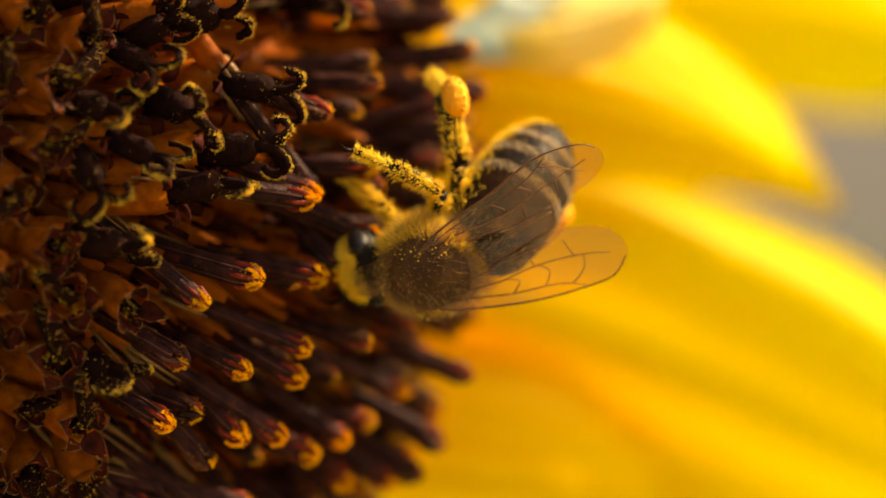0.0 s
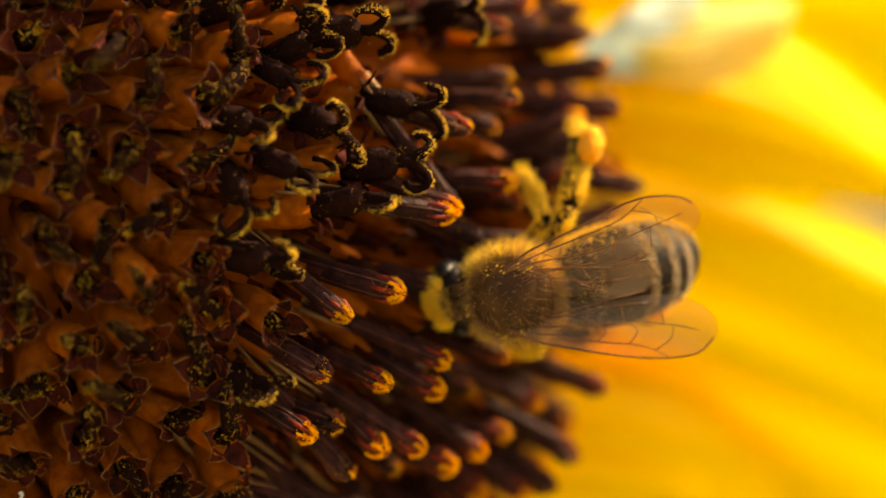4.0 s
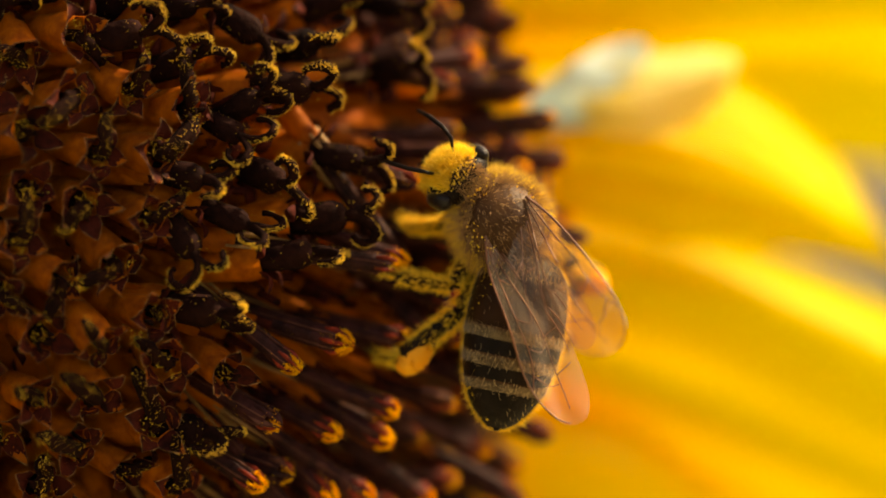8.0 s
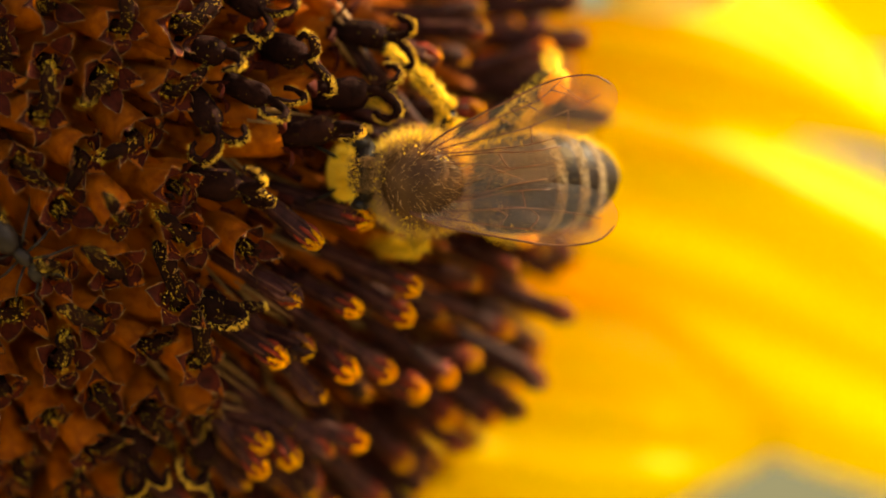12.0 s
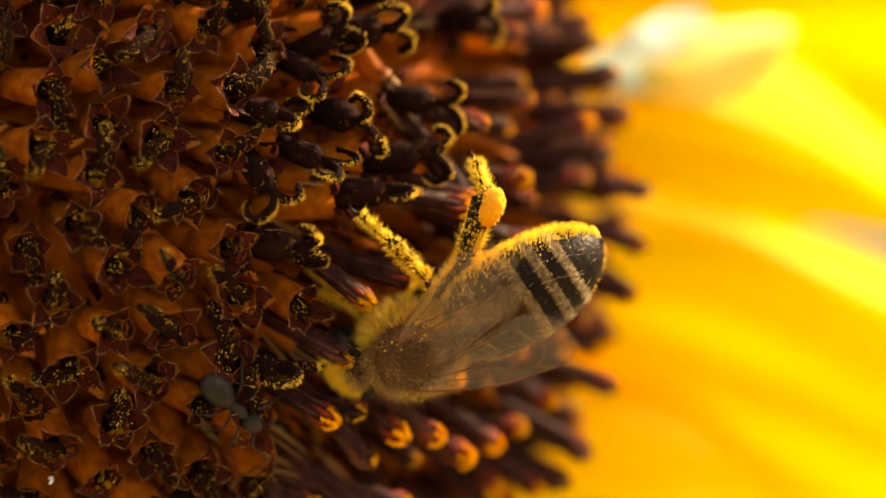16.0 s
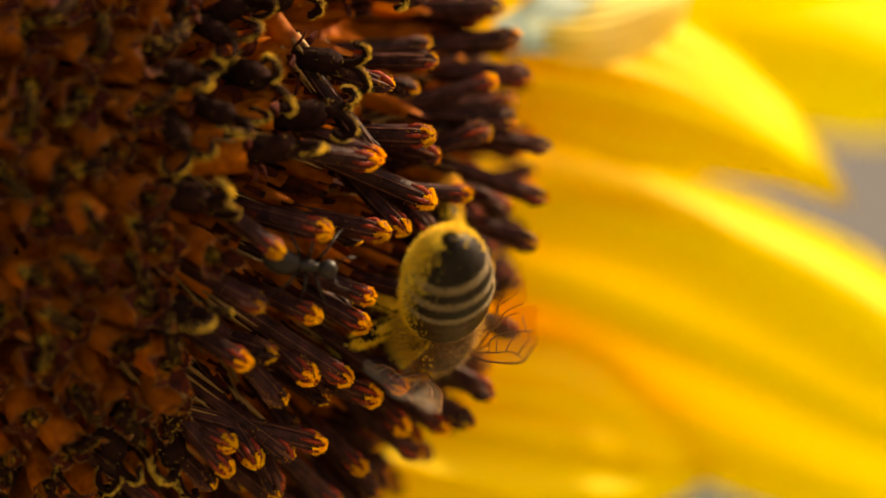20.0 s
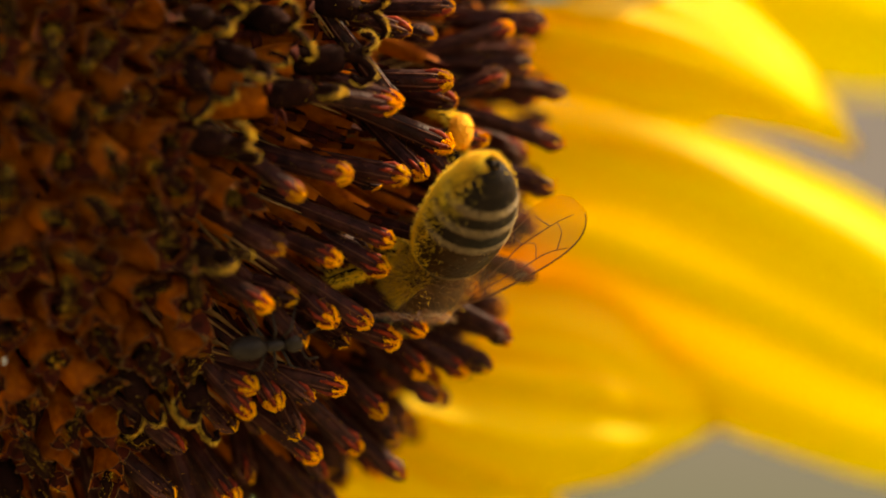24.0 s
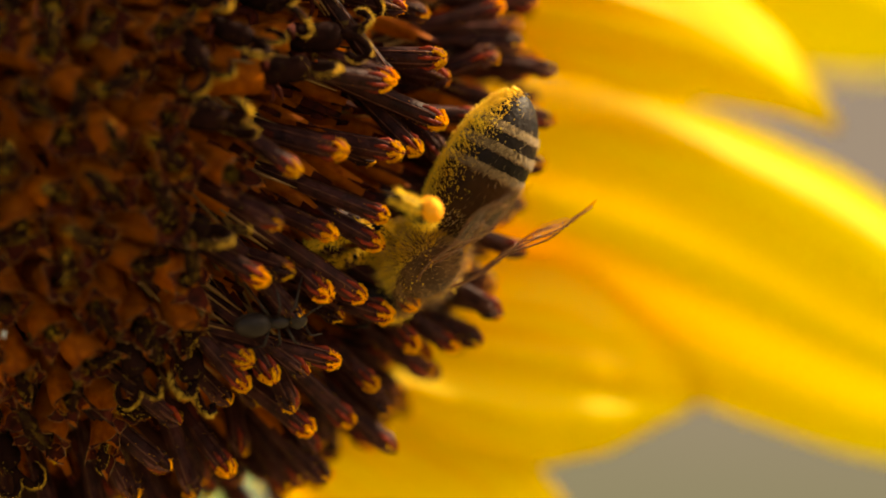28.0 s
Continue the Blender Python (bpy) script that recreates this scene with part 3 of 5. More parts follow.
def petal(root, name, angle, length, width, depth, back, droop=0.0, twist=0.0, start=17.0, label="", seed=0, mat=None, sweep=0.0, point=.62, claw=0.0):
    """A strap-shaped ray petal from behind the disc's edge: keeled, ridged, wavy at its margin, with thickness."""
    rng = random.Random(seed)
    nu, nv = 28, 16
    verts, uvs = [], []
    ph = rng.uniform(0, 6)
    for i in range(nu + 1):
        u = i / nu
        wd = width * .5 * (math.sin(math.pi * min(1, .16 + .84 * u)) ** point if u > .45 else .62 + .38 * math.sin(math.pi * u / .9)) * (1 if u < .97 else .8) + .15
        if claw:                       # narrow foot of the petal
            k = min(1, max(0, (u - .40) / .2))
            wd *= 1 - claw * (1 - k * k * (3 - 2 * k))
        for j in range(nv + 1):
            v = j / nv * 2 - 1
            z = 1.1 * math.cos(v * 9.4 + ph) * .5 * (1 - .3 * u) - 1.6 * (1 - v * v) * (.6 + .4 * u) + .9 * v * v * math.sin(u * 7 + ph + v)
            z += droop * u * u * length * .01 + twist * u * v * width * .2
            verts.append((start + u * length * math.cos(radians(back)), v * wd + .6 * math.sin(u * 5 + ph) + sweep * u * u, u * length * math.sin(radians(back)) + z))
            uvs.append((u * (max(length, 34) if length > 27 else 41) / 34, v * .5 + .5))
    k = nv + 1
    top = [(i * k + j, (i + 1) * k + j, (i + 1) * k + j + 1, i * k + j + 1) for i in range(nu) for j in range(nv)]
    o = len(verts)
    allv = verts + [(x, y, z + .22) for x, y, z in verts]
    faces = top + [tuple(reversed([q + o for q in f])) for f in top]
    rim = [j for j in range(k)] + [i * k + nv for i in range(1, nu + 1)] + [nu * k + j for j in range(nv - 1, -1, -1)] + [i * k for i in range(nu - 1, 0, -1)]
    faces += [(rim[i], rim[i - 1], rim[i - 1] + o, rim[i] + o) for i in range(len(rim))]
    me = link_mesh(name, allv, faces, [mat or M_PETAL])
    layer = me.uv_layers.new(name="uv")
    uu = uvs + uvs
    for loop in me.loops:
        layer.data[loop.index].uv = uu[loop.vertex_index]
    # local x is outward, local z is away from the viewer
    a = radians(angle)
    out, side, away = Vector((math.cos(a), 0, math.sin(a))), Vector((math.sin(a), 0, -math.cos(a))), Vector((0, 1, 0))
    r = Matrix((out, side, away)).transposed().to_4x4()
    if r.determinant() < 0:
        r = Matrix((out, -side, away)).transposed().to_4x4()
    m = Matrix.Translation(world(CENTRE.x, CENTRE.y + depth, CENTRE.z)) @ r
    return part(name, me, root, label, root.matrix_world.inverted() @ m)


def build_sunflower():
    base = world(CENTRE.x, CENTRE.y + 60, 0)
    base.z = 0
    root = new("sunflower")
    root.matrix_world = Matrix.Translation(base)
    bpy.context.view_layer.update()
    tagged(root, "tall sunflower with dark domed disc and bright yellow petals", "sunflower")
    inv = Matrix.Translation(-base)

    # domed base of the disc
    s = Soup()
    n, m = 72, 30
    for i in range(m + 1):
        phi = radians(118) * i / m
        for k in range(n):
            p, nn = dome(phi, 2 * math.pi * k / n, .77)
            s.v.append(p + nn * (.35 * noise.noise(p * .9)))
    s.f = [(i * n + k, i * n + (k + 1) % n, (i + 1) * n + (k + 1) % n, (i + 1) * n + k) for i in range(m) for k in range(n)]
    s.s = [0] * len(s.f)
    part("disc_base", s.mesh("disc_base", [M_BASE]), root, "amber-brown domed disc", inv @ Matrix.Translation(HEAD))

    # stem and green back of the head
    s = Soup()
    c = CENTRE
    back = [(c.x, c.y + q, c.z) for q in (4, 10, 16, 22, 26)]
    s.tube(back, [14, 17, 17, 13, 9], 28, 0)
    part("head_back", s.mesh("head_back", [M_GREEN]), root, "", inv @ Matrix.Translation(HEAD))
    s = Soup()
    s.tube([(c.x, c.y + 22, c.z), (c.x, c.y + 48, c.z - 6), (c.x, c.y + 60, c.z - 40), (c.x, c.y + 62, -400), (c.x, c.y + 60, -1500)], [8, 8.5, 9, 10, 13], 14, 0)
    part("stem", s.mesh("stem", [M_STEM]), root, "hairy green stem", inv @ Matrix.Translation(HEAD))

    # ray petals: those in view first, then the rest of the ring
    ray_petal(root, (-1, 8.0), (14.6, 9.9), (25.0, 1.2), 9.2, 22, 33, (.4, .4, 1.7, 2.0, 1.5, .9, .2, -.8), 1, point=1.3, orange=.11, blush=.05)
    ray_petal(root, (-2, -0.6), (16, -2.8), (44, -20), 15.8, 27, 42, (.5, .2, -.1, -.7, .4, .5, .2, .0, .8, 1.5, 1.7, 1.1, .1, -1.1), 2, orange=-.03, blush=.2)
    ray_petal(root, (-4, -10.4), (9, -12.2), (17.2, -14.2), 11.5, 24, 34, (-.4, 1.2, 1.8, .4, 1.3, .2, .6, -.6, -1.8), 3, point=1.5, orange=.10, blush=-.16)
    ray_petal(root, (-8, -15), (1, -20), (11, -26), 11, 25, 33, (-1, .5, 1.4, .2, -.8), 4, orange=.25)
    ray_petal(root, (-1, 16), (16, 18.5), (44, 18.5), 10.5, 27, 38, (-1.2, .9, 1.2, .2, .6, -.8), 5, orange=.1)
    ray_petal(root, (0, 13), (20, 16.5), (44, 9), 12, 40, 74, (-1, 0, .8, .4, -.6), 6, orange=.1)
    ray_petal(root, (6.4, 9.9), (10.8, 8.9), (15.6, 12.3), 3.9, 20, 23, (-.4, .4, .7, .2, -.5), 91, M_CREAM, 2.4, "pale curled petal margin", foot=.7)
    ray_petal(root, (4.8, 9.0), (8.2, 9.7), (10.7, 12.8), 3.0, 19, 22, (-.3, .3, .4, -.2), 90, M_PALELEAF, 3.0, "pale green-white bract tip", "pale_bract", foot=.5)
    rows = []
    rows += [(66 + 18 * i, 40 + 5 * math.sin(i * 2.3), 15, 12 + 3 * (i % 2), -8, 0, 0, 0, .62, 0) for i in range(12)]
    for i, (ang, ln, wd, dp, bk, dr, tw, sw, pt, cl) in enumerate(rows):
        petal(root, "ray_petal", ang, ln, wd, dp, bk, dr, tw, seed=i, sweep=sw, point=pt, claw=cl)
    for i in range(20):
        petal(root, "green_bract", 18 * i + 7, 16, 8, 17, 38, seed=50 + i, mat=M_GREEN, start=9)
    # florets, laid in spirals over the dome
    kinds = {"star": [star_floret(i) for i in range(12)], "curl": [curl_floret(20 + i) for i in range(12)], "column": [column_floret(40 + i) for i in range(6)]}
    bracts = [bract_mesh(70 + i) for i in range(3)]
    N, PHI = 580, radians(104)
    ang = np.linspace(0, PHI, 2000)
    area = np.cumsum(np.sin(ang) * np.sqrt((RAD * np.cos(ang)) ** 2 + (DEEP * np.sin(ang)) ** 2))
    area /= area[-1]
    rng = random.Random(5)
    spots = []
    tips = [Vector((x - CENTRE.x, 0, z - CENTRE.z)) for x, z in TIPS]
    for i in range(N):
        phi = float(np.interp((i + .5) / N, area, ang))
        th = i * 2.399963 + rng.uniform(-.02, .02)
        r = math.sin(phi)
        x, z = RAD * r * math.cos(th), RAD * r * math.sin(th)
        if phi < radians(88) and any((t.x - x) ** 2 + (t.z - z) ** 2 < (2.0 * max(.45, math.cos(phi))) ** 2 for t in tips):
            spots.append((phi, th, "scale", False, 0.0))
            continue
        deg = math.degrees(math.atan2(z, x))
        edge = float(np.interp(deg, (-120, -90, -66, -55, -44, -20, -8, 0, 10, 15, 30), (.86, .85, .76, .67, .57, .5, .57, .62, .74, .8, .84)))
        inner = float(np.interp(deg, (-110, -70, -40, -20, 0, 60), (.76, .66, .44, .36, .38, .42))) + rng.uniform(-.05, .05)
        kind = "star" if r < inner else "curl" if r < edge else "column"
        if kind == "curl" and r > inner + .1 and rng.random() < .15:
            kind = "scale"
        if kind == "curl" and deg < -28 and i % 5 < 3:      # spent already
            kind = "star"
        spots.append((phi, th, kind, False, (rng.uniform(-.8, .2) if rng.random() < .5 else rng.uniform(-3, -1.2)) if kind == "column" else rng.uniform(-.5, .2)))
    for ring, deg in enumerate((76, 84, 91, 98)):      # crowded young florets along the rim
        for k in range(46):
            th = radians(-112 + 4 * k + (ring % 2) * 2 + rng.uniform(-.7, .7))
            x, z = RAD * math.sin(radians(deg)) * math.cos(th), RAD * math.sin(radians(deg)) * math.sin(th)
            if rng.random() < .72 and not any((q.x - x) ** 2 + (q.z - z) ** 2 < .9 for q in tips):
                spots.append((radians(deg + rng.uniform(-2, 2)), th, "column", False, rng.uniform(-2.6, .3) if ring < 2 else rng.uniform(-5.0, -2.0)))
    for t in tips:
        r = min(t.length / RAD, .995)
        spots.append((math.asin(r), math.atan2(t.z, t.x), "column", True, 0.0))
    for x, z in RIM:
        spots.append((radians(80), math.atan2(z - CENTRE.z, x - CENTRE.x), "column", False, 0.0, x, 13.0, z))
    # the 300 nearest to the walk of the bee, on the flank towards +x, are parts; the others are joined
    spots.sort(key=lambda q: (dome(q[0], q[1])[0] - Vector((-6, 3, -1))).length)
    rest = {}
    for i, (phi, th, kind, marked, lift, *at) in enumerate(spots):
        p, nn = dome(phi, th)
        if at:
            p = Vector(at)
        d = Vector((p.x - AIM.x, 0, p.z - AIM.z)).normalized()
        r = math.sin(phi)
        lean = {"star": 30 + 34 * r, "curl": 56 + 20 * r, "column": 66 + 20 * r, "scale": 62 + 20 * r}[kind]
        ph = radians(max(lean, math.degrees(phi) if phi > radians(80) else 0))
        nn = d * math.sin(ph) - Vector((0, math.cos(ph), 0))
        low = {"star": -.9, "curl": -.5, "column": .35 * max(0, math.sin(phi) - .6) / .4, "scale": -2.0}[kind] + lift
        meshes = kinds["column" if kind == "scale" else kind][rng.randrange(6 if kind in ("column", "scale") else 12)]
        if marked:
            meshes = kinds[kind][rng.choice((0, 1, 3, 4))]
        elif kind == "column" and rng.random() < .94:
            meshes = kinds[kind][rng.choice((2, 5))]
        size = {"star": .86, "curl": .92, "column": .98, "scale": 1}[kind] * rng.uniform(.9, 1.12)
        m = frame_on(p + nn * low, nn, rng.uniform(0, 360), (rng.gauss(0, 3 if at else 12), rng.gauss(0, 3 if at else 12))) @ Matrix.Scale(size, 4) @ Matrix.Scale(rng.uniform(.85, 1.1), 4, (1, 0, 0))
        if kind == "scale":
            meshes = (None, None, None)
        around = rng.uniform(0, 360)
        scales = []
        for q in range(3 if kind in ("column", "scale") else 2):
            turn = pose(0, 0, 0, 0, 0, around + 360 * q / 3 + rng.uniform(-35, 35)) @ pose(.95 * MM, 0, 0, 0, rng.uniform(-4, 14), 90)
            down = rng.uniform(1.6, 3.4) + (1.0 if kind == "column" else 0)
            scales.append(frame_on(p + nn * (low - down), nn, 0) @ turn @ Matrix.Scale(rng.uniform(.75, 1.0), 4))
        if i < 300:
            if meshes[0]:
                fl = part("disc_floret", meshes[0], root, "", inv @ m)
                if meshes[1]:
                    part("stigma" if kind == "curl" else "withered_anther", meshes[1], fl)
                part("pollen", meshes[2], fl)
            part("floret_bract", bracts[i % 3], root, "", inv @ scales[0])
            for q, b in enumerate(scales[1:]):
                me = bracts[(i + q) % 3]
                rest.setdefault(me.name, (me, []))[1].append(inv @ b)
        else:
            for me, mm in [(meshes[0], m), (meshes[1], m), (meshes[2], m)] + [(bracts[(i + q) % 3], b) for q, b in enumerate(scales)]:
                if me:
                    rest.setdefault(me.name, (me, []))[1].append(inv @ mm)
    verts, faces, slots, mats = [], [], [], []
    for me, ms in rest.values():
        co = np.empty(len(me.vertices) * 3)
        me.vertices.foreach_get("co", co)
        co = co.reshape(-1, 3)
        fs = [tuple(p.vertices) for p in me.polygons]
        sl = []
        for p in me.polygons:
            mt = me.materials[p.material_index]
            if mt not in mats:
                mats.append(mt)
            sl.append(mats.index(mt))
        for mm in ms:
            a = np.array(mm)
            o = len(verts)
            verts += (co @ a[:3, :3].T + a[:3, 3]).tolist()
            faces += [tuple(q + o for q in f) for f in fs]
            slots += sl
    me = bpy.data.meshes.new("floret_mass")
    me.from_pydata(verts, [], faces)
    for mt in mats:
        me.materials.append(mt)
    me.polygons.foreach_set("material_index", slots)
    me.polygons.foreach_set("use_smooth", [True] * len(faces))
    tagged(part("floret_mass", me, root), kind="stuff")
    return root


# ---- the honey bee: x towards the head, y to its left, z up its back ----
def ellipsoid_spots(rng, c, r, count, keep=None):
    c = Vector(c)
    while count > 0:
        d = Vector((rng.gauss(0, 1), rng.gauss(0, 1), rng.gauss(0, 1))).normalized()
        p = c + Vector((d.x * r[0], d.y * r[1], d.z * r[2]))
        n = Vector((d.x / r[0], d.y / r[1], d.z / r[2])).normalized()
        if keep is None or keep(p):
            count -= 1
            yield p, n


def build_bee():
    rng = random.Random(11)
    bee = new("honey_bee")
    tagged(bee, "honey bee dusted with yellow pollen, clinging to the sunflower disc", "bee")
    # thorax
    s = Soup()
    s.ball((0, 0, 0), (2.15, 1.95, 1.9), 24, 16, 0, .01, rng)
    s.ball((-1.2, 0, .72), (.85, 1.2, .8), 16, 10, 0, .01, rng)
    thorax = part("thorax", s.mesh("thorax", [M_BROWN]), bee)
    h = Soup()
    for p, n in ellipsoid_spots(rng, (0, 0, 0), (2.12, 1.93, 1.88), 14000):
        bald = max(0.0, 1 - ((p.x + .1) ** 2 + p.y ** 2) / 3.3) if p.z > 0 else 0
        if bald > .10 and rng.random() < .86:
            continue
        h.hair(p, n + Vector((-.6, 0, .15)), rng.uniform(.35, .95) * (1 - .65 * bald), .009, rng, 0, .5)
    o = Vector((-3.5, 0, 2.0))
    h.v = [tuple(Vector(q) - o) for q in h.v]
    cam.data.dof.focus_object = part("thorax_fur", h.mesh("thorax_fur", [M_FUR]), thorax, "dense tawny fur", Matrix.Translation(o * MM))
    h = Soup()
    for p, n in ellipsoid_spots(rng, (0, 0, 0), (2.12, 1.95, 1.9), 6500, lambda q: q.z < (.75 if q.y < -1 else .45)):
        h.hair(p, n, rng.uniform(.3, .8), .016, rng)
    for p, n in ellipsoid_spots(rng, (0, 0, 0), (2.3, 2.1, 2.05), 750, lambda q: q.z < .3 or abs(q.y) > 1.2 or q.x > 1.5):
        h.grain(p + n * rng.uniform(0, .4), rng.uniform(.02, .06))
    part("pollen_dust", h.mesh("pollen_dust", [M_FURPOLLEN]), thorax, "yellow pollen caught in the fur")
    # head
    head = part("head", None, bee, "", Matrix.Translation(Vector((2.75, 0, -.35)) * MM) @ pose(0, 0, 0, 0, -12, 8))
    s = Soup()
    s.ball((0, 0, 0), (.95, 1.75, 1.6), 20, 14, 0, .01, rng)
    s.ball((.45, 0, -.95), (.7, .95, .9), 14, 10, 0, .01, rng)
    s.tube([(.7, 0, -1.6), (.9, 0, -2.3), (.8, 0, -2.9)], [.3, .22, .1], 8)
    part("head_capsule", s.mesh("head_capsule", [M_CHITIN]), head)
    for sg in (1, -1):
        s = Soup()
        s.ball((.12, 1.38 * sg, .25), (.50, .42, 1.0), 18, 14)
        part("compound_eye", s.mesh("compound_eye", [M_EYE]), head, "glossy black compound eye")
        s = Soup()
        s.tube([(.8, .4 * sg, .1), (1.25, .75 * sg, .5), (1.7, 1.0 * sg, .75), (2.2, 1.25 * sg, .2), (2.7, 1.4 * sg, -.7), (3.0, 1.45 * sg, -1.5)],
               [.09, .08, .1, .11, .11, .07], 8)
        part("antenna", s.mesh("antenna", [M_CHITIN]), head)
    h = Soup()
    for p, n in ellipsoid_spots(rng, (.05, 0, 0), (1.0, 1.35, 1.62), 5000, lambda q: q.x > .35 and abs(q.y) < 1.05 and q.z < 1.2):
        h.hair(p, n + Vector((.3, 0, 0)), rng.uniform(.15, .62), .015, rng)
    h.ball((.34, 0, -.10), (.74, .92, 1.22), 20, 16, 0, .09, rng)
    for p, n in ellipsoid_spots(rng, (.2, 0, -.1), (1.1, 1.25, 1.65), 1100, lambda q: q.x > .25):
        h.grain(p + n * rng.uniform(-.05, .3), rng.uniform(.02, .06))
    top = Soup()
    for p, n in ellipsoid_spots(rng, (0, 0, 0), (.95, 1.5, 1.6), 2600, lambda q: q.z > .3 and abs(q.y) < .75):
        top.hair(p, n + Vector((-.3, 0, .2)), rng.uniform(.15, .42), .010, rng)
    part("head_fur", top.mesh("head_fur", [M_FUR]), head, "tawny fur on the crown of the head")
    part("face_fur", h.mesh("face_fur", [M_FURPOLLEN]), head, "face thick with yellow pollen")
    # abdomen, pivoted at the waist, pointing along -x
    abdomen = part("abdomen", None, bee, "", Matrix.Translation(Vector((-1.9, 0, -.2)) * MM))
    L = 8.0
    def prof(f):
        return float(np.interp(f, (0, .05, .13, .24, .38, .52, .64, .74, .82, .89, .95, 1), (.85, 1.5, 1.92, 2.12, 2.20, 2.16, 2.04, 1.85, 1.58, 1.26, .88, .30)))
    def ring(s, f0, f1, slot, grow=0.0, n=30, m=5):
        o, verts, faces = 0, [], []
        for i in range(m + 1):
            f = f0 + (f1 - f0) * i / m
            r = prof(f) + grow * (1 + .04 * (i / m))
            for k in range(n):
                w = 2 * math.pi * k / n
                verts.append((-L * f - .42 * math.sin(w) * math.sin(math.pi * f), r * 1.03 * math.cos(w), r * .92 * math.sin(w) - .9 * f * f))
        for i in range(m):
            for k in range(n):
                q = (k + 1) % n
                faces.append((i * n + k, i * n + q, (i + 1) * n + q, (i + 1) * n + k))
        s.add(verts, faces, slot)
    cuts = [0.0, .15, .32, .49, .645, .785, .995]
    for i in range(6):
        s = Soup()
        a, b = cuts[i], cuts[i + 1]
        dark = 3 if i < 3 else 0
        if i < 2:
            ring(s, a, b + .006, 3, .03)
        elif i < 5:
            mid = a + (b - a) * (.7, .8, .72, .67, .68)[i]
            ring(s, a, mid - .012, dark, .03)
            ring(s, mid - .012, mid, 1, .035, m=2)
            ring(s, mid, b + .006, 2, .06)
        else:
            ring(s, a, a + .07, 0, .02, m=3)
            ring(s, a + .07, a + .095, 0, .03, m=2)
            ring(s, a + .095, b, 0, .02, m=6)
            s.ball((-L * .985, 0, -.9 * .97), (.25, .22, .2), 8, 6, 0)
        part("tergite", s.mesh("tergite", [M_CHITIN, M_BROWN, M_BAND, M_FRONT]), abdomen)
    h, g = Soup(), Soup()
    for i in range(22000):
        f = rng.uniform(.03, .97)
        w = rng.uniform(0, 2 * math.pi)
        r = prof(f)
        p = Vector((-L * f - .42 * math.sin(w) * math.sin(math.pi * f), r * 1.03 * math.cos(w), r * .92 * math.sin(w) - .9 * f * f))
        n = Vector((0, math.cos(w), math.sin(w)))
        seg = next((k for k in range(6) if f < cuts[k + 1]), 5)
        q = (f - cuts[seg]) / (cuts[seg + 1] - cuts[seg])
        if math.sin(w) < rng.gauss(-.30, .22) - .25 * f and rng.random() < .62 or (math.cos(w) < -.55 and math.sin(w) < rng.gauss(.2, .2) and rng.random() < .45):
            g.hair(p, n + Vector((-.5, 0, 0)), rng.uniform(.15, .42), .016, rng)
        elif (1 < seg < 5 and q > .54 and rng.random() < .42) or (f < .16 and rng.random() < .5) or rng.random() < .02:
            h.hair(p + n * .05, n * .35 + Vector((-1, 0, 0)), rng.uniform(.12, .27), .007, rng)
    for i in range(1500):
        f, w = rng.uniform(.1, .985), rng.gauss(1.5 * math.pi, .85)
        r = prof(f) + rng.uniform(.02, .28) * max(.1, -math.sin(w))
        g.grain((-L * f, r * 1.03 * math.cos(w), r * .92 * math.sin(w) - .9 * f * f), .016 + .045 * rng.random() ** 2)
    for i in range(2800):       # pollen round the tail
        f, w = 1 - .32 * rng.random() ** 1.2, rng.gauss(1.42 * math.pi, .78)
        r = prof(min(f, .985)) + rng.uniform(.0, .2)
        g.grain((-L * f, r * 1.03 * math.cos(w), r * .92 * math.sin(w) - .9 * f * f), .018 + .05 * rng.random() ** 2)
    for i in range(420):        # loose clumps of it along the belly's edge
        f, w = 1 - .55 * rng.random() ** 1.5, rng.gauss(1.32 * math.pi, .42)
        r = prof(min(f, .985)) + rng.uniform(.05, .34)
        g.grain((-L * f, r * 1.03 * math.cos(w), r * .92 * math.sin(w) - .9 * f * f), .03 + .07 * rng.random() ** 2)
    part("abdomen_fur", h.mesh("abdomen_fur", [M_FURPALE]), abdomen, "cream hair bands")
    part("belly_pollen", g.mesh("belly_pollen", [M_FURPOLLEN]), abdomen, "belly thickly dusted with yellow pollen")
    # wings: along -x from the hinge, leading edge on the outer side
    wings = []
    for sg in (-1, 1):
        pivot = part("forewing", None, bee, "", Matrix.Translation(Vector((.2, 1.3 * sg, 1.5)) * MM))
        fore = [(0, 0), (-1.5, .55), (-4, .95), (-6.5, 1.15), (-8.4, .9), (-9.3, .1), (-9.2, -.8), (-8.3, -1.5), (-6.6, -1.75), (-4.6, -1.4), (-2.5, -.8), (-.8, -.35)]
        hind = [(-.5, -.4), (-2.6, -.9), (-4.6, -1.5), (-6.1, -1.9), (-6.5, -2.5), (-5.9, -3.1), (-4.4, -3.1), (-2.6, -2.3), (-1.0, -1.1)]
        for nm, line in (("membrane", fore), ("hindwing", hind)):
            s = Soup()
            pts = []
            k = len(line)
            for i in range(k):          # round the outline
                a, b, c, d = (Vector((*line[(i + q) % k], 0)) for q in (-1, 0, 1, 2))
                for f in (0, .25, .5, .75):
                    pts.append(.5 * ((2 * b) + (c - a) * f + (2 * a - 5 * b + 4 * c - d) * f * f + (3 * b - a - 3 * c + d) * f ** 3))
            cx = sum((p for p in pts), Vector()) / len(pts)
            rings = [pts, [cx + (p - cx) * .66 for p in pts], [cx + (p - cx) * .33 for p in pts], [cx]]
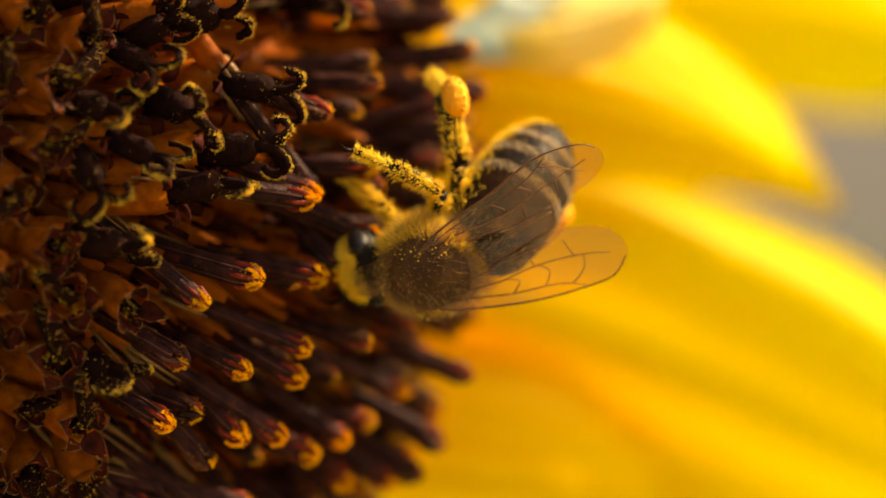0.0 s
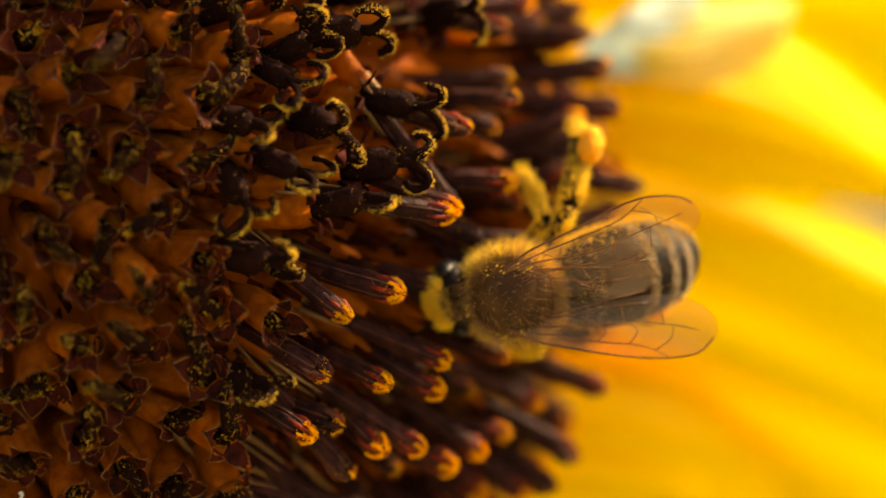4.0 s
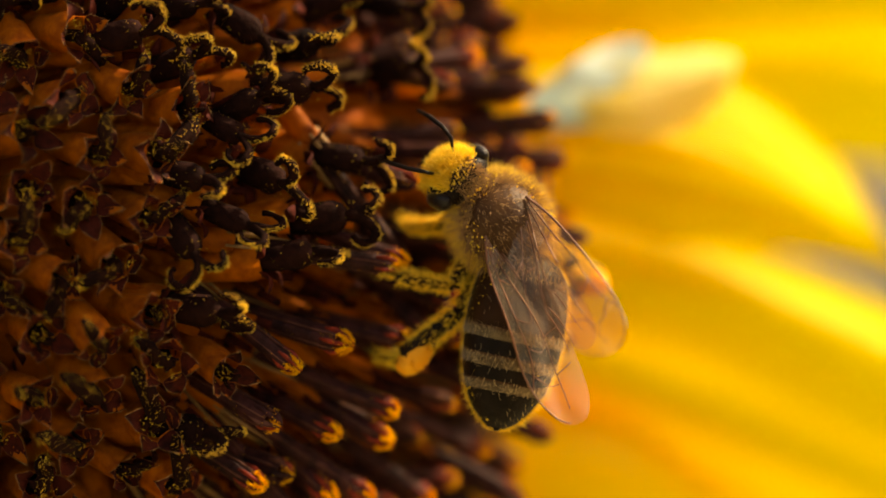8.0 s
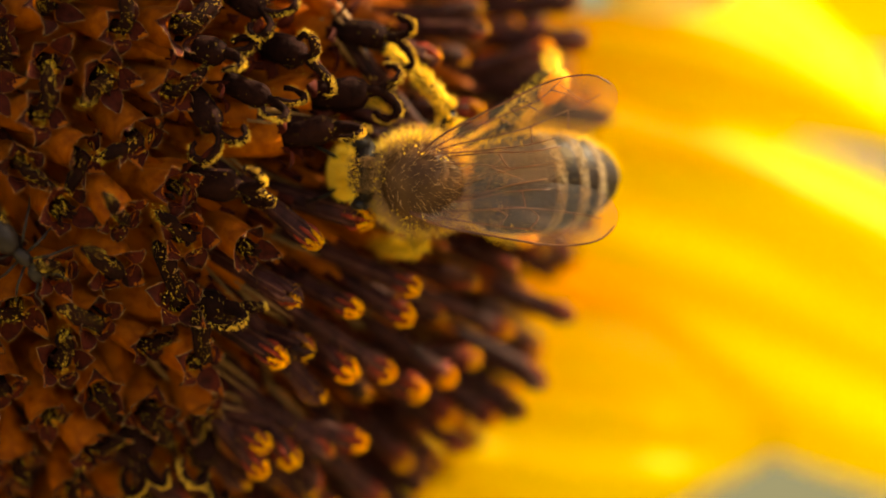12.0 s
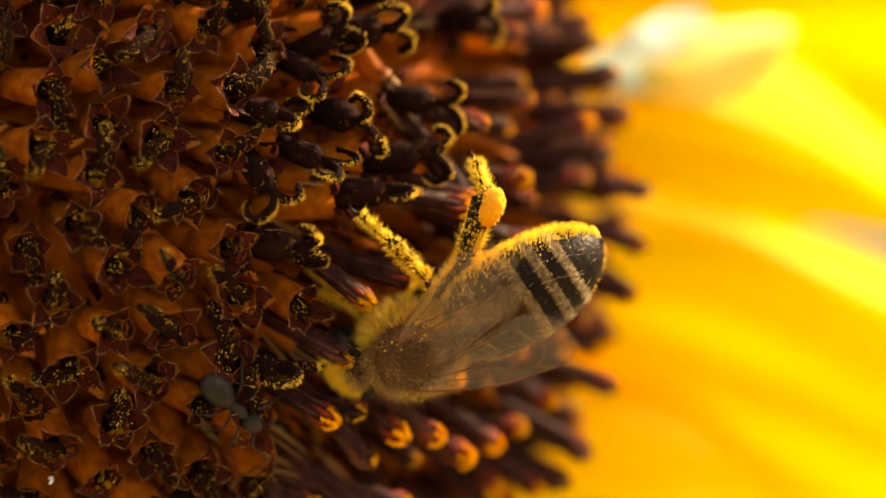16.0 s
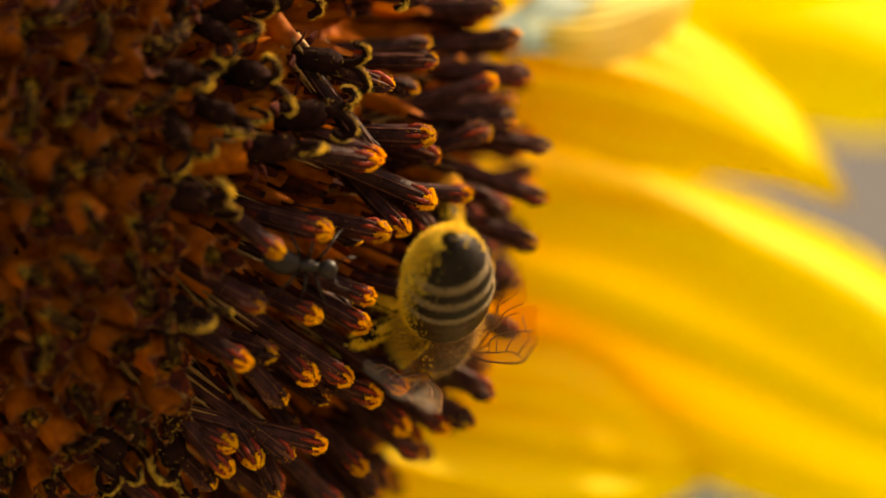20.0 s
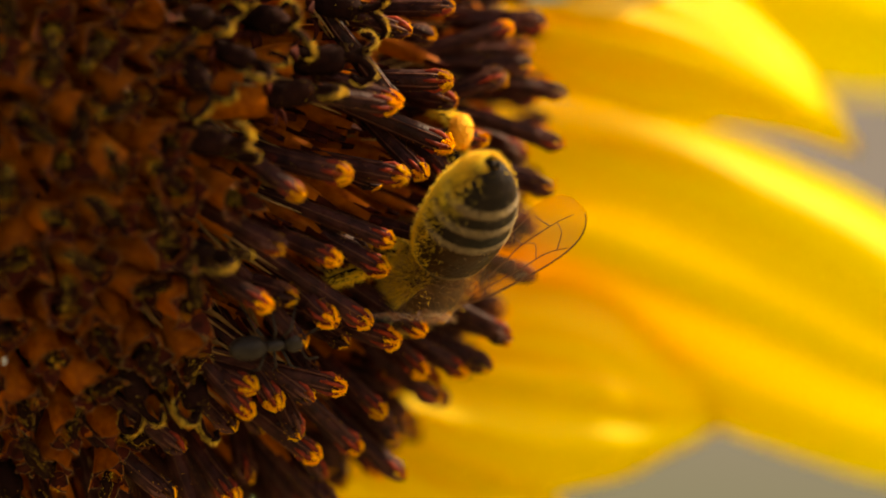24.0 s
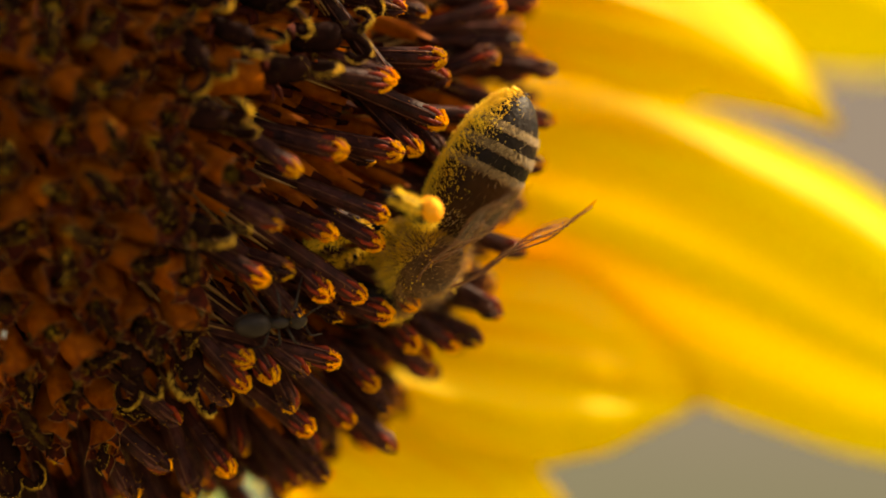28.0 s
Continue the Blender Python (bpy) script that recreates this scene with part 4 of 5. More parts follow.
            def lift(p):
                return Vector((p.x, p.y * sg, .16 * math.sin(p.x * 1.1) + .10 * math.sin(p.y * 4 + p.x) - (.1 if nm == "hindwing" else 0)))
            verts = [lift(p) for r in rings for p in r]
            q = len(pts)
            faces = [(r * q + i, r * q + (i + 1) % q, (r + 1) * q + (i + 1) % q, (r + 1) * q + i) for r in range(2) for i in range(q)]
            faces += [(2 * q + i, 2 * q + (i + 1) % q, 3 * q) for i in range(q)]
            s.add(verts, faces)
            part(nm, s.mesh(nm, [M_WING]), pivot, "clear amber-tinted wing membrane with brown veins")
            if nm == "membrane":
                runs = [[(0, 0), (-1.5, .52), (-4, .9), (-6.5, 1.1), (-8.4, .86), (-9.2, .1)], [(0, -.02), (-2, .18), (-4, .42), (-6.0, .55), (-7.2, 1.0)],
                        [(-.2, -.1), (-2, -.2), (-3.6, -.3), (-5.2, -.5), (-7.4, -.4), (-8.6, -.2)], [(-.3, -.2), (-2.4, -.68), (-4.4, -1.15), (-6.2, -1.4)],
                        [(-2, .18), (-2.6, -.24)], [(-4, .42), (-4.4, -.1), (-3.8, -.32)], [(-5.4, .5), (-5.8, -.1), (-5.3, -.5)], [(-5.2, -.5), (-5.0, -1.2)], [(-7.0, -.4), (-6.7, -1.3)], [(-6.6, .75), (-7.3, .2), (-7.4, -.4)]]
                rad = .052
            else:
                runs = [[(-.5, -.4), (-2.6, -.9), (-4.6, -1.5), (-6.1, -1.9)], [(-1, -.8), (-2.8, -1.6), (-4.4, -2.2), (-5.6, -2.5)], [(-3.4, -1.2), (-3.6, -1.9)], [(-2.8, -1.6), (-4, -2.7)]]
                rad = .038
            for n, run in enumerate(runs):
                v = Soup()
                ends = [run[0]] + run + [run[-1]]
                line = []
                for i in range(len(run) - 1):       # bend it smoothly
                    a, b, c, d = (Vector((*ends[i + q], 0)) for q in range(4))
                    for f in (0, .25, .5, .75):
                        line.append(.5 * ((2 * b) + (c - a) * f + (2 * a - 5 * b + 4 * c - d) * f * f + (3 * b - a - 3 * c + d) * f ** 3))
                line.append(Vector((*run[-1], 0)))
                thick = rad * (1.25 if n == 0 else .85 if n < 4 else .62)
                v.tube([lift(p) for p in line], [thick * (1 - .55 * i / len(line)) for i in range(len(line))], 5, 0)
                part("wing_vein", v.mesh("wing_vein", [M_VEIN]), pivot)
        if sg < 0:
            v = Soup()
            v.tube([(-7.1, .9 * sg, .25), (-7.6, .1 * sg, .2), (-8.3, -.6 * sg, .22)], [.015, .028, .01], 5)
            part("wing_nick", v.mesh("wing_nick", [M_PALE]), pivot, "pale torn crease in the wing")
        wings.append(pivot)
    # legs
    shapes = {"foreleg": ((1.2, -.9, -1.2), [(0, 0, 0), (.9, -1.2, -.6), (2.1, -2.0, -1.3), (3.0, -2.2, -2.4)]),
              "middle_leg": ((0, -1.1, -1.4), [(0, 0, 0), (-.5, -2.3, .1), (1.7, -3.4, -.6), (3.4, -3.9, -1.2)]),
              "hind_leg": ((-1.1, -1.0, -1.4), [(0, 0, 0), (-.6, -2.8, .4), (-.4, -6.2, -.1), (.5, -6.9, -1.6)])}
    legs = {}
    for nm, (hip, pts) in shapes.items():
        for sg in (1, -1):
            leg = part(nm, None, bee, "", Matrix.Translation(Vector((hip[0], hip[1] * sg, hip[2])) * MM))
            q = [Vector((p[0], p[1] * sg, p[2])) for p in pts]
            wid = {"foreleg": (.36, .33, .19), "middle_leg": (.42, .38, .22), "hind_leg": (.50, .60, .34)}[nm]
            for k, seg in enumerate(("femur", "tibia", "tarsus")):
                a, b = q[k], q[k + 1]
                w = wid[k]
                s = Soup()
                s.tube([a, a.lerp(b, .15), a.lerp(b, .6), a.lerp(b, .92), b], [w * .55, w * .8, w * (1.0 if k < 2 else .9), w * (.9 if k != 1 or nm != "hind_leg" else 1.2), w * .5], 9, 0, flat=.7)
                if k == 2:
                    d = (b - a).normalized()
                    s.tube([b, b + d * .35 + Vector((0, 0, .15)), b + d * .6 + Vector((0, 0, -.1))], [.09, .08, .02], 6)
                coat = (b - a).cross(Vector((.3, .2, 1))).normalized() * w * .25
                s.tube([a.lerp(b, .08) + coat, a.lerp(b, .3) + coat, a.lerp(b, .7) + coat, a.lerp(b, .95) + coat], [w * .4, w * .66, w * .7, w * .4], 8, 1, flat=.75)
                for i in range(900 if k < 2 else 380):
                    f, ww = rng.uniform(.03, .97), rng.uniform(0, 6.28)
                    d = (b - a).normalized()
                    n1 = d.cross(Vector((.2, .3, .9))).normalized()
                    n2 = d.cross(n1)
                    o = n1 * math.cos(ww) + n2 * math.sin(ww)
                    if math.cos(ww - 1) > .93 and k < 2:
                        continue
                    s.hair(a.lerp(b, f) + o * w * .7, o + d * .5, rng.uniform(.16, .46), .018, rng, 1)
                    if i % 5 == 0:
                        s.grain(a.lerp(b, f) + o * (w * .8 + rng.uniform(0, .15)), rng.uniform(.03, .07), 1)
                part(seg, s.mesh(seg, [M_CHITIN, M_FURPOLLEN]), leg)
            if nm == "hind_leg":
                s = Soup()
                c = q[1].lerp(q[2], .86) + Vector((-.25, 0, .1))
                s.ball(c, (.62, .98, .66), 18, 14, 0, .06, rng)
                for p, n in ellipsoid_spots(rng, c, (.62, .98, .66), 160):
                    s.grain(p, rng.uniform(.04, .09))
                part("pollen_basket", s.mesh("pollen_basket", [M_BASKET]), leg, "orange packed pollen load")
            legs[nm, sg] = leg
    return bee, abdomen, wings, legs


def build_ant():
    def body(name, soup):
        soup.v = [tuple(1.25 * c for c in v) for v in soup.v]
        part(name, soup.mesh(name, [M_ANT]), ant)

    s = Soup()
    ant = new("ant")
    tagged(ant, "small grey-black ant crawling between the florets", "ant")
    s.ball((-1.05, 0, .15), (.78, .52, .5), 14, 10)
    body("gaster", s)
    s = Soup()
    s.ball((0, 0, .1), (.5, .27, .3), 10, 8)
    s.ball((-.45, 0, .12), (.14, .12, .2), 8, 6)
    body("mesosoma", s)
    s = Soup()
    s.ball((.78, 0, .12), (.40, .38, .28), 12, 8)
    body("head", s)
    for sg in (1, -1):
        s = Soup()
        s.tube([(1.0, .15 * sg, .2), (1.25, .55 * sg, .5), (1.75, .65 * sg, .25)], [.04, .035, .03], 5)
        body("antenna", s)
        for k, x in enumerate((.3, 0, -.3)):
            s = Soup()
            dx = (.5, .0, -.6)[k]
            s.tube([(x, .2 * sg, 0), (x + dx * .6, .8 * sg, .45), (x + dx * 1.3, 1.35 * sg, -.35), (x + dx * 1.7, 1.55 * sg, -.75)], [.06, .055, .04, .02], 5)
            body("leg", s)
    return ant


def build_crumb():
    rng = random.Random(3)
    s = Soup()
    for k in range(5):
        s.ball((rng.uniform(-.12, .12), rng.uniform(-.05, .05), k * .13), (.09, .07, .12), 7, 5, 0, .25, rng)
    ob = new("crumb", s.mesh("crumb", [M_CRUMB]))
    tagged(ob, "tiny white flake of plant matter resting on a spent floret", "crumb")
    p, n = dome(*CRUMB)
    ob.matrix_world = frame_on(p - n * .75, n, 20)


build_setting()
build_sunflower()
build_crumb()
bee, abdomen, wings, legs = build_bee()
ant = build_ant()

# seconds; thorax; heading; up of the back; and, in the bee's space, the ways of abdomen, right and left wing
BEE = [
    (0.0, (3.63, 6.00, -1.48), (-0.98, 0.2, -0.05), (-0.15, -0.85, -0.51), (-0.49, -0.39, -0.78), (-0.87, -0.35, -0.34), (-0.97, -0.12, -0.23)),
    (0.5, (3.57, 6.00, -1.23), (-0.98, 0.2, -0.05), (-0.15, -0.85, -0.51), (-0.45, -0.28, -0.85), (-0.91, -0.29, -0.3), (-0.97, -0.1, -0.21)),
    (1.0, (3.98, 6.00, -1.39), (-0.98, 0.2, -0.05), (-0.15, -0.85, -0.51), (-0.23, -0.87, -0.44), (-0.88, -0.33, -0.33), (-0.95, -0.18, -0.26)),
    (1.5, (3.57, 6.00, -2.30), (-0.97, 0.2, -0.15), (-0.08, -0.81, -0.59), (-0.39, -0.10, -0.91), (-0.93, -0.22, -0.3), (-0.98, -0.04, -0.2)),
    (2.0, (1.81, 6.00, -0.33), (-0.99, 0.15, -0.05), (-0.13, -0.95, -0.28), (-0.60, 0.16, -0.78), (-0.96, -0.25, -0.15), (-0.99, 0.07, 0.1)),
    (2.5, (0.75, 6.00, -0.72), (-0.98, 0.15, -0.1), (-0.13, -0.97, -0.23), (-0.83, 0.04, -0.55), (-0.96, -0.24, -0.14), (-0.99, 0.08, -0.07)),
    (3.0, (-0.04, 6.00, -1.67), (-0.97, 0.2, -0.1), (-0.17, -0.96, -0.24), (-0.87, -0.08, -0.49), (-0.95, -0.23, -0.19), (-0.99, 0.06, -0.13)),
    (3.5, (0.24, 6.00, -2.41), (-0.97, 0.2, -0.1), (-0.17, -0.96, -0.24), (-0.85, -0.07, -0.53), (-0.96, -0.2, -0.19), (-0.99, 0.09, -0.13)),
    (5.5, (4.32, 6.00, -0.60), (-0.87, -0.2, 0.46), (0.12, -0.97, -0.21), (-0.52, 0.24, -0.82), (-0.28, -0.22, 0.94), (-0.87, 0.24, -0.44)),
    (6.0, (3.23, 5.00, -0.85), (-0.64, -0.36, 0.67), (0.18, -0.93, -0.33), (-0.64, 0.16, -0.75), (-0.86, -0.02, -0.51), (-0.96, 0.19, -0.19)),
    (6.5, (2.61, 4.00, 2.65), (-0.63, -0.1, 0.77), (0.26, -0.96, 0.09), (-0.66, 0.69, -0.29), (-0.85, 0.23, 0.47), (-0.97, 0.21, 0.1)),
    (7.0, (1.71, 4.00, 4.10), (-0.77, -0.1, 0.63), (0.19, -0.98, 0.07), (-0.62, 0.78, 0.09), (-0.96, 0.26, 0.11), (-0.86, 0.34, 0.37)),
    (7.5, (1.40, 4.00, 4.52), (-0.9, -0.11, 0.42), (0.13, -0.99, 0.04), (-0.40, 0.92, 0.01), (-0.91, 0.4, 0.1), (-0.72, 0.39, 0.57)),
    (8.0, (2.99, 4.00, 3.44), (-0.67, -0.1, 0.73), (0.23, -0.97, 0.08), (-0.60, 0.80, 0.04), (-0.77, 0.32, 0.56), (-0.94, 0.33, 0.09)),
    (8.5, (0.25, 4.00, 3.72), (-1.0, -0.05, 0.05), (0.06, -0.99, 0.15), (-0.34, 0.93, -0.10), (-0.95, 0.3, 0.05), (-0.87, 0.49, 0.08)),
    (9.0, (-0.63, 4.00, 2.77), (-1.0, -0.05, 0.05), (0.06, -0.99, 0.15), (-0.49, 0.87, 0.05), (-0.97, 0.23, 0.07), (-0.82, 0.46, 0.34)),
    (9.5, (-0.76, 4.00, 3.08), (-1.0, -0.05, -0.02), (0.05, -0.99, 0.15), (-0.53, 0.85, -0.07), (-0.98, 0.19, 0.07), (-0.88, 0.4, 0.25)),
    (10.0, (-0.76, 4.00, 3.10), (-1.0, -0.05, -0.02), (0.05, -0.99, 0.15), (-0.52, 0.86, -0.02), (-0.99, 0.15, 0.07), (-0.88, 0.39, 0.27)),
    (10.5, (0.26, 4.00, 2.38), (-0.99, -0.05, -0.15), (0.03, -0.99, 0.12), (-0.30, 0.77, -0.56), (-0.88, 0.18, 0.44), (-0.81, 0.45, 0.39)),
    (11.0, (-0.17, 5.00, 0.84), (-1.0, 0.05, -0.08), (-0.05, -1.0, -0.01), (-0.60, 0.36, -0.72), (-0.96, -0.28, 0.01), (-1.0, 0.06, 0.01)),
    (11.5, (-0.74, 5.00, 0.55), (-1.0, 0.05, -0.08), (-0.05, -1.0, -0.06), (-0.82, 0.22, -0.53), (-0.98, -0.21, -0.02), (-1.0, 0.07, -0.0)),
    (12.0, (-1.58, 4.10, -0.35), (-0.99, 0.05, 0.15), (-0.06, -0.99, -0.08), (-0.89, -0.17, -0.41), (-0.88, -0.48, 0.02), (-0.99, -0.1, -0.02)),
    (12.5, (-1.83, 4.10, -0.44), (-0.99, 0.05, 0.1), (-0.06, -0.99, -0.09), (-1.00, 0.02, 0.01), (-0.9, -0.43, -0.04), (-1.0, -0.03, 0.0)),
    (14.5, (-4.03, 4.10, -2.79), (-0.99, 0.1, 0.12), (-0.11, -0.99, -0.08), (-0.88, -0.33, -0.35), (-0.78, -0.51, 0.36), (-0.97, -0.22, -0.06)),
    (15.0, (-4.85, 4.10, -2.51), (-0.99, 0.1, 0.08), (-0.11, -0.98, -0.14), (-0.96, -0.29, 0.05), (-0.84, -0.36, 0.4), (-0.97, 0.06, 0.23)),
    (15.5, (-3.24, 4.10, -3.41), (-0.98, 0.15, -0.1), (-0.09, -0.9, -0.43), (-0.76, -0.15, -0.63), (-0.83, -0.5, -0.26), (-0.95, -0.25, -0.17)),
    (16.0, (-4.30, 4.10, -5.11), (-0.95, 0.2, -0.25), (-0.01, -0.79, -0.61), (-0.97, -0.18, -0.15), (-0.71, -0.62, 0.32), (-0.89, -0.29, 0.34)),
    (16.5, (-4.36, 4.10, -5.85), (-0.97, 0.21, -0.1), (-0.09, -0.74, -0.67), (-0.83, -0.36, -0.42), (-0.6, -0.76, 0.22), (-0.86, -0.45, 0.26)),
    (17.0, (-1.68, 6.00, -5.19), (-0.96, 0.27, -0.11), (-0.15, -0.77, -0.62), (-0.44, -0.77, -0.45), (-0.74, -0.63, -0.25), (-0.96, -0.05, -0.26)),
    (17.5, (1.84, 7.00, -4.97), (-0.67, 0.31, -0.67), (0.39, -0.63, -0.68), (-0.70, -0.37, -0.62), (-0.94, -0.33, 0.03), (-0.93, -0.09, 0.35)),
    (18.0, (1.46, 7.50, -6.22), (-0.79, 0.32, -0.53), (0.26, -0.6, -0.75), (-0.80, -0.32, -0.50), (-0.95, -0.32, 0.0), (-0.99, -0.1, 0.13)),
    (18.5, (2.62, 9.00, -6.11), (-0.51, 0.61, -0.61), (0.43, -0.43, -0.79), (-0.71, 0.05, -0.70), (-0.95, -0.3, 0.05), (-0.85, 0.48, -0.21)),
    (19.0, (2.38, 9.50, -5.69), (-0.45, 0.65, -0.6), (0.46, -0.41, -0.79), (-0.96, 0.09, -0.27), (-0.68, -0.42, 0.6), (-0.96, 0.27, 0.12)),
    (19.5, (1.66, 10.50, -7.67), (-0.3, 0.86, -0.41), (0.47, -0.23, -0.85), (-0.96, -0.12, -0.24), (-0.87, -0.39, 0.3), (-0.98, 0.14, 0.16)),
    (20.0, (1.36, 10.50, -6.86), (-0.25, 0.92, -0.31), (0.47, -0.16, -0.87), (-0.99, -0.13, -0.11), (-0.82, -0.47, 0.32), (-0.97, -0.03, 0.26)),
    (20.5, (1.56, 10.50, -8.05), (-0.3, 0.93, -0.2), (0.39, -0.07, -0.92), (-0.97, -0.22, -0.09), (-0.84, -0.46, 0.28), (-0.98, 0.02, 0.2)),
    (21.0, (1.35, 10.50, -8.07), (-0.3, 0.93, -0.2), (0.39, -0.07, -0.92), (-0.99, -0.15, -0.04), (-0.85, -0.47, 0.23), (-0.96, -0.04, 0.27)),
    (21.5, (1.49, 10.50, -6.96), (-0.3, 0.89, -0.35), (0.45, -0.19, -0.87), (-0.99, -0.10, -0.10), (-0.84, -0.47, 0.27), (-0.96, -0.02, 0.27)),
    (23.5, (0.42, 10.50, -7.44), (-0.41, 0.76, -0.51), (0.46, -0.31, -0.83), (-0.95, 0.04, -0.32), (-0.81, -0.5, 0.31), (-0.98, 0.2, 0.08)),
    (24.0, (0.02, 10.50, -7.06), (-0.47, 0.75, -0.47), (0.43, -0.27, -0.86), (-0.99, -0.14, -0.02), (-0.76, -0.54, 0.36), (-0.96, 0.28, 0.03)),
    (24.5, (2.45, 9.50, -7.08), (-0.41, 0.51, -0.76), (0.58, -0.5, -0.64), (-0.87, 0.17, -0.46), (-0.87, -0.46, 0.18), (-0.9, 0.38, -0.18)),
    (25.0, (2.32, 9.50, -6.33), (-0.51, 0.46, -0.73), (0.53, -0.5, -0.68), (-0.94, 0.14, -0.32), (-0.91, -0.31, 0.28), (-0.93, 0.38, -0.01)),
    (25.5, (1.83, 9.50, -6.88), (-0.51, 0.46, -0.73), (0.53, -0.5, -0.68), (-0.90, 0.16, -0.40), (-0.92, -0.32, 0.25), (-0.92, -0.07, 0.39)),
    (26.0, (0.53, 9.50, -6.90), (-0.62, 0.46, -0.64), (0.42, -0.49, -0.76), (-1.00, -0.06, 0.01), (-0.85, -0.36, 0.39), (-0.94, 0.04, 0.35)),
    (26.5, (1.30, 9.50, -7.10), (-0.51, 0.46, -0.73), (0.53, -0.5, -0.68), (-0.92, 0.19, -0.34), (-0.89, -0.36, 0.29), (-0.97, 0.05, 0.23)),
    (27.0, (0.83, 9.50, -6.51), (-0.6, 0.45, -0.65), (0.44, -0.5, -0.75), (-0.96, 0.23, -0.18), (-0.87, -0.37, 0.32), (-0.96, 0.17, 0.24)),
    (27.5, (0.73, 9.50, -6.73), (-0.56, 0.46, -0.69), (0.47, -0.51, -0.72), (-0.91, 0.17, -0.37), (-0.91, -0.32, 0.27), (-0.96, 0.04, 0.28)),
    (28.0, (0.20, 9.50, -7.20), (-0.6, 0.45, -0.65), (0.44, -0.5, -0.75), (-0.95, 0.18, -0.26), (-0.95, -0.21, 0.23), (-0.96, 0.1, 0.27)),
]
# seconds and place of the ant
ANT = [
    (0.0, -22.84, 1.06, -3.63),
    (9.0, -26.31, 1.18, 0.24),
    (10.0, -21.95, 0.46, -0.08),
    (10.5, -19.45, 0.46, -1.49),
    (11.5, -19.54, 0.77, -3.43),
    (12.5, -18.46, 0.85, -3.83),
    (14.5, -17.32, 1.36, -5.76),
    (15.0, -15.20, 1.99, -7.12),
    (15.5, -12.12, 2.46, -6.79),
    (16.0, -12.15, 2.84, -7.85),
    (16.5, -11.46, 3.15, -8.17),
    (17.0, -10.75, 3.00, -7.23),
    (17.5, -9.08, 2.84, -4.94),
    (18.0, -7.40, 3.43, -4.59),
    (18.5, -6.62, 3.82, -4.68),
    (19.5, -5.18, 4.43, -4.13),
    (20.0, -4.87, 4.48, -3.66),
    (20.5, -5.19, 4.50, -4.43),
    (21.0, -5.41, 4.49, -4.82),
    (21.5, -6.36, 4.21, -5.55),
    (23.5, -7.56, 5.16, -9.34),
    (24.0, -7.58, 5.65, -10.26),
    (25.0, -7.40, 5.78, -10.32),
    (25.5, -7.10, 5.65, -9.81),
    (26.0, -6.54, 6.51, -10.76),
    (27.0, -6.88, 6.34, -10.79),
    (28.0, -7.16, 5.95, -10.41),
]

# seconds and, in the bee's space, the way in which a leg reaches
LEGS = {
    ("hind_leg", 1): [(0.0, -0.02, -0.88, -0.47), (0.5, -0.05, -0.88, -0.47), (1.0, 0.01, -0.89, -0.46), (1.5, -0.24, -0.79, -0.56), (2.0, -0.35, -0.91, 0.22), (2.5, -0.46, -0.88, 0.13), (3.0, -0.45, -0.89, -0.05), (3.5, -0.30, -0.92, -0.24), (12.0, -0.67, -0.72, -0.17), (12.5, -0.64, -0.75, -0.15), (14.5, -0.33, -0.94, -0.14), (15.0, -0.63, -0.77, -0.14), (15.5, -0.52, -0.85, 0.11), (16.0, -0.71, -0.69, -0.14), (16.5, -0.46, -0.88, -0.15), (17.0, -0.12, -0.83, -0.55), (17.5, -0.59, -0.80, -0.06), (18.0, -0.54, -0.78, -0.31), (18.5, -0.79, -0.43, -0.43), (19.0, -0.85, -0.45, -0.28), (25.0, -0.53, -0.80, 0.28), (26.0, -0.46, -0.78, 0.41), (27.0, -0.48, -0.75, 0.46), (28.0, -0.54, -0.67, 0.51)],
    ("middle_leg", 1): [(0.0, 0.51, -0.85, 0.13), (0.5, 0.45, -0.85, 0.26), (1.0, 0.44, -0.86, 0.26), (1.5, 0.37, -0.90, -0.25), (2.0, 0.42, -0.31, -0.85), (2.5, 0.11, -0.44, -0.89), (3.0, -0.21, -0.75, -0.62), (3.5, -0.13, -0.75, -0.65), (11.0, 0.88, -0.45, -0.13), (11.5, 0.43, -0.89, -0.14), (12.0, 0.48, -0.85, -0.19), (12.5, -0.00, -0.98, -0.20), (14.5, 0.71, -0.69, 0.30), (15.0, 0.72, -0.66, 0.30), (15.5, 0.65, -0.74, 0.30), (16.0, 0.07, -0.99, -0.14), (16.5, 0.31, -0.94, -0.14), (17.0, 0.66, -0.71, -0.23), (17.5, 0.41, -0.71, -0.57), (18.0, 0.21, -0.97, -0.15)],
    ("middle_leg", -1): [(6.5, 0.25, 0.75, -0.62), (7.0, 0.17, 0.43, -0.89), (7.5, 0.47, 0.59, -0.66), (8.0, 0.54, 0.81, -0.22)],
    ("hind_leg", -1): [(6.5, -0.24, 0.95, 0.20), (7.0, -0.24, 0.96, -0.11), (7.5, 0.13, 0.99, -0.08), (8.0, -0.12, 0.98, -0.18), (8.5, 0.36, 0.70, -0.6), (9.0, 0.34, 0.66, -0.66), (9.5, 0.34, 0.66, -0.66), (10.0, 0.30, 0.66, -0.66), (14.5, -0.48, 0.30, -0.83), (15.0, -0.60, 0.43, -0.68), (19.5, 0.17, 0.60, -0.79), (20.0, 0.06, 0.54, -0.84), (20.5, -0.29, 0.34, -0.90), (21.0, -0.29, 0.35, -0.89), (21.5, -0.17, 0.40, -0.90), (23.5, -0.61, 0.26, -0.75), (24.0, -0.61, 0.27, -0.75)],
}


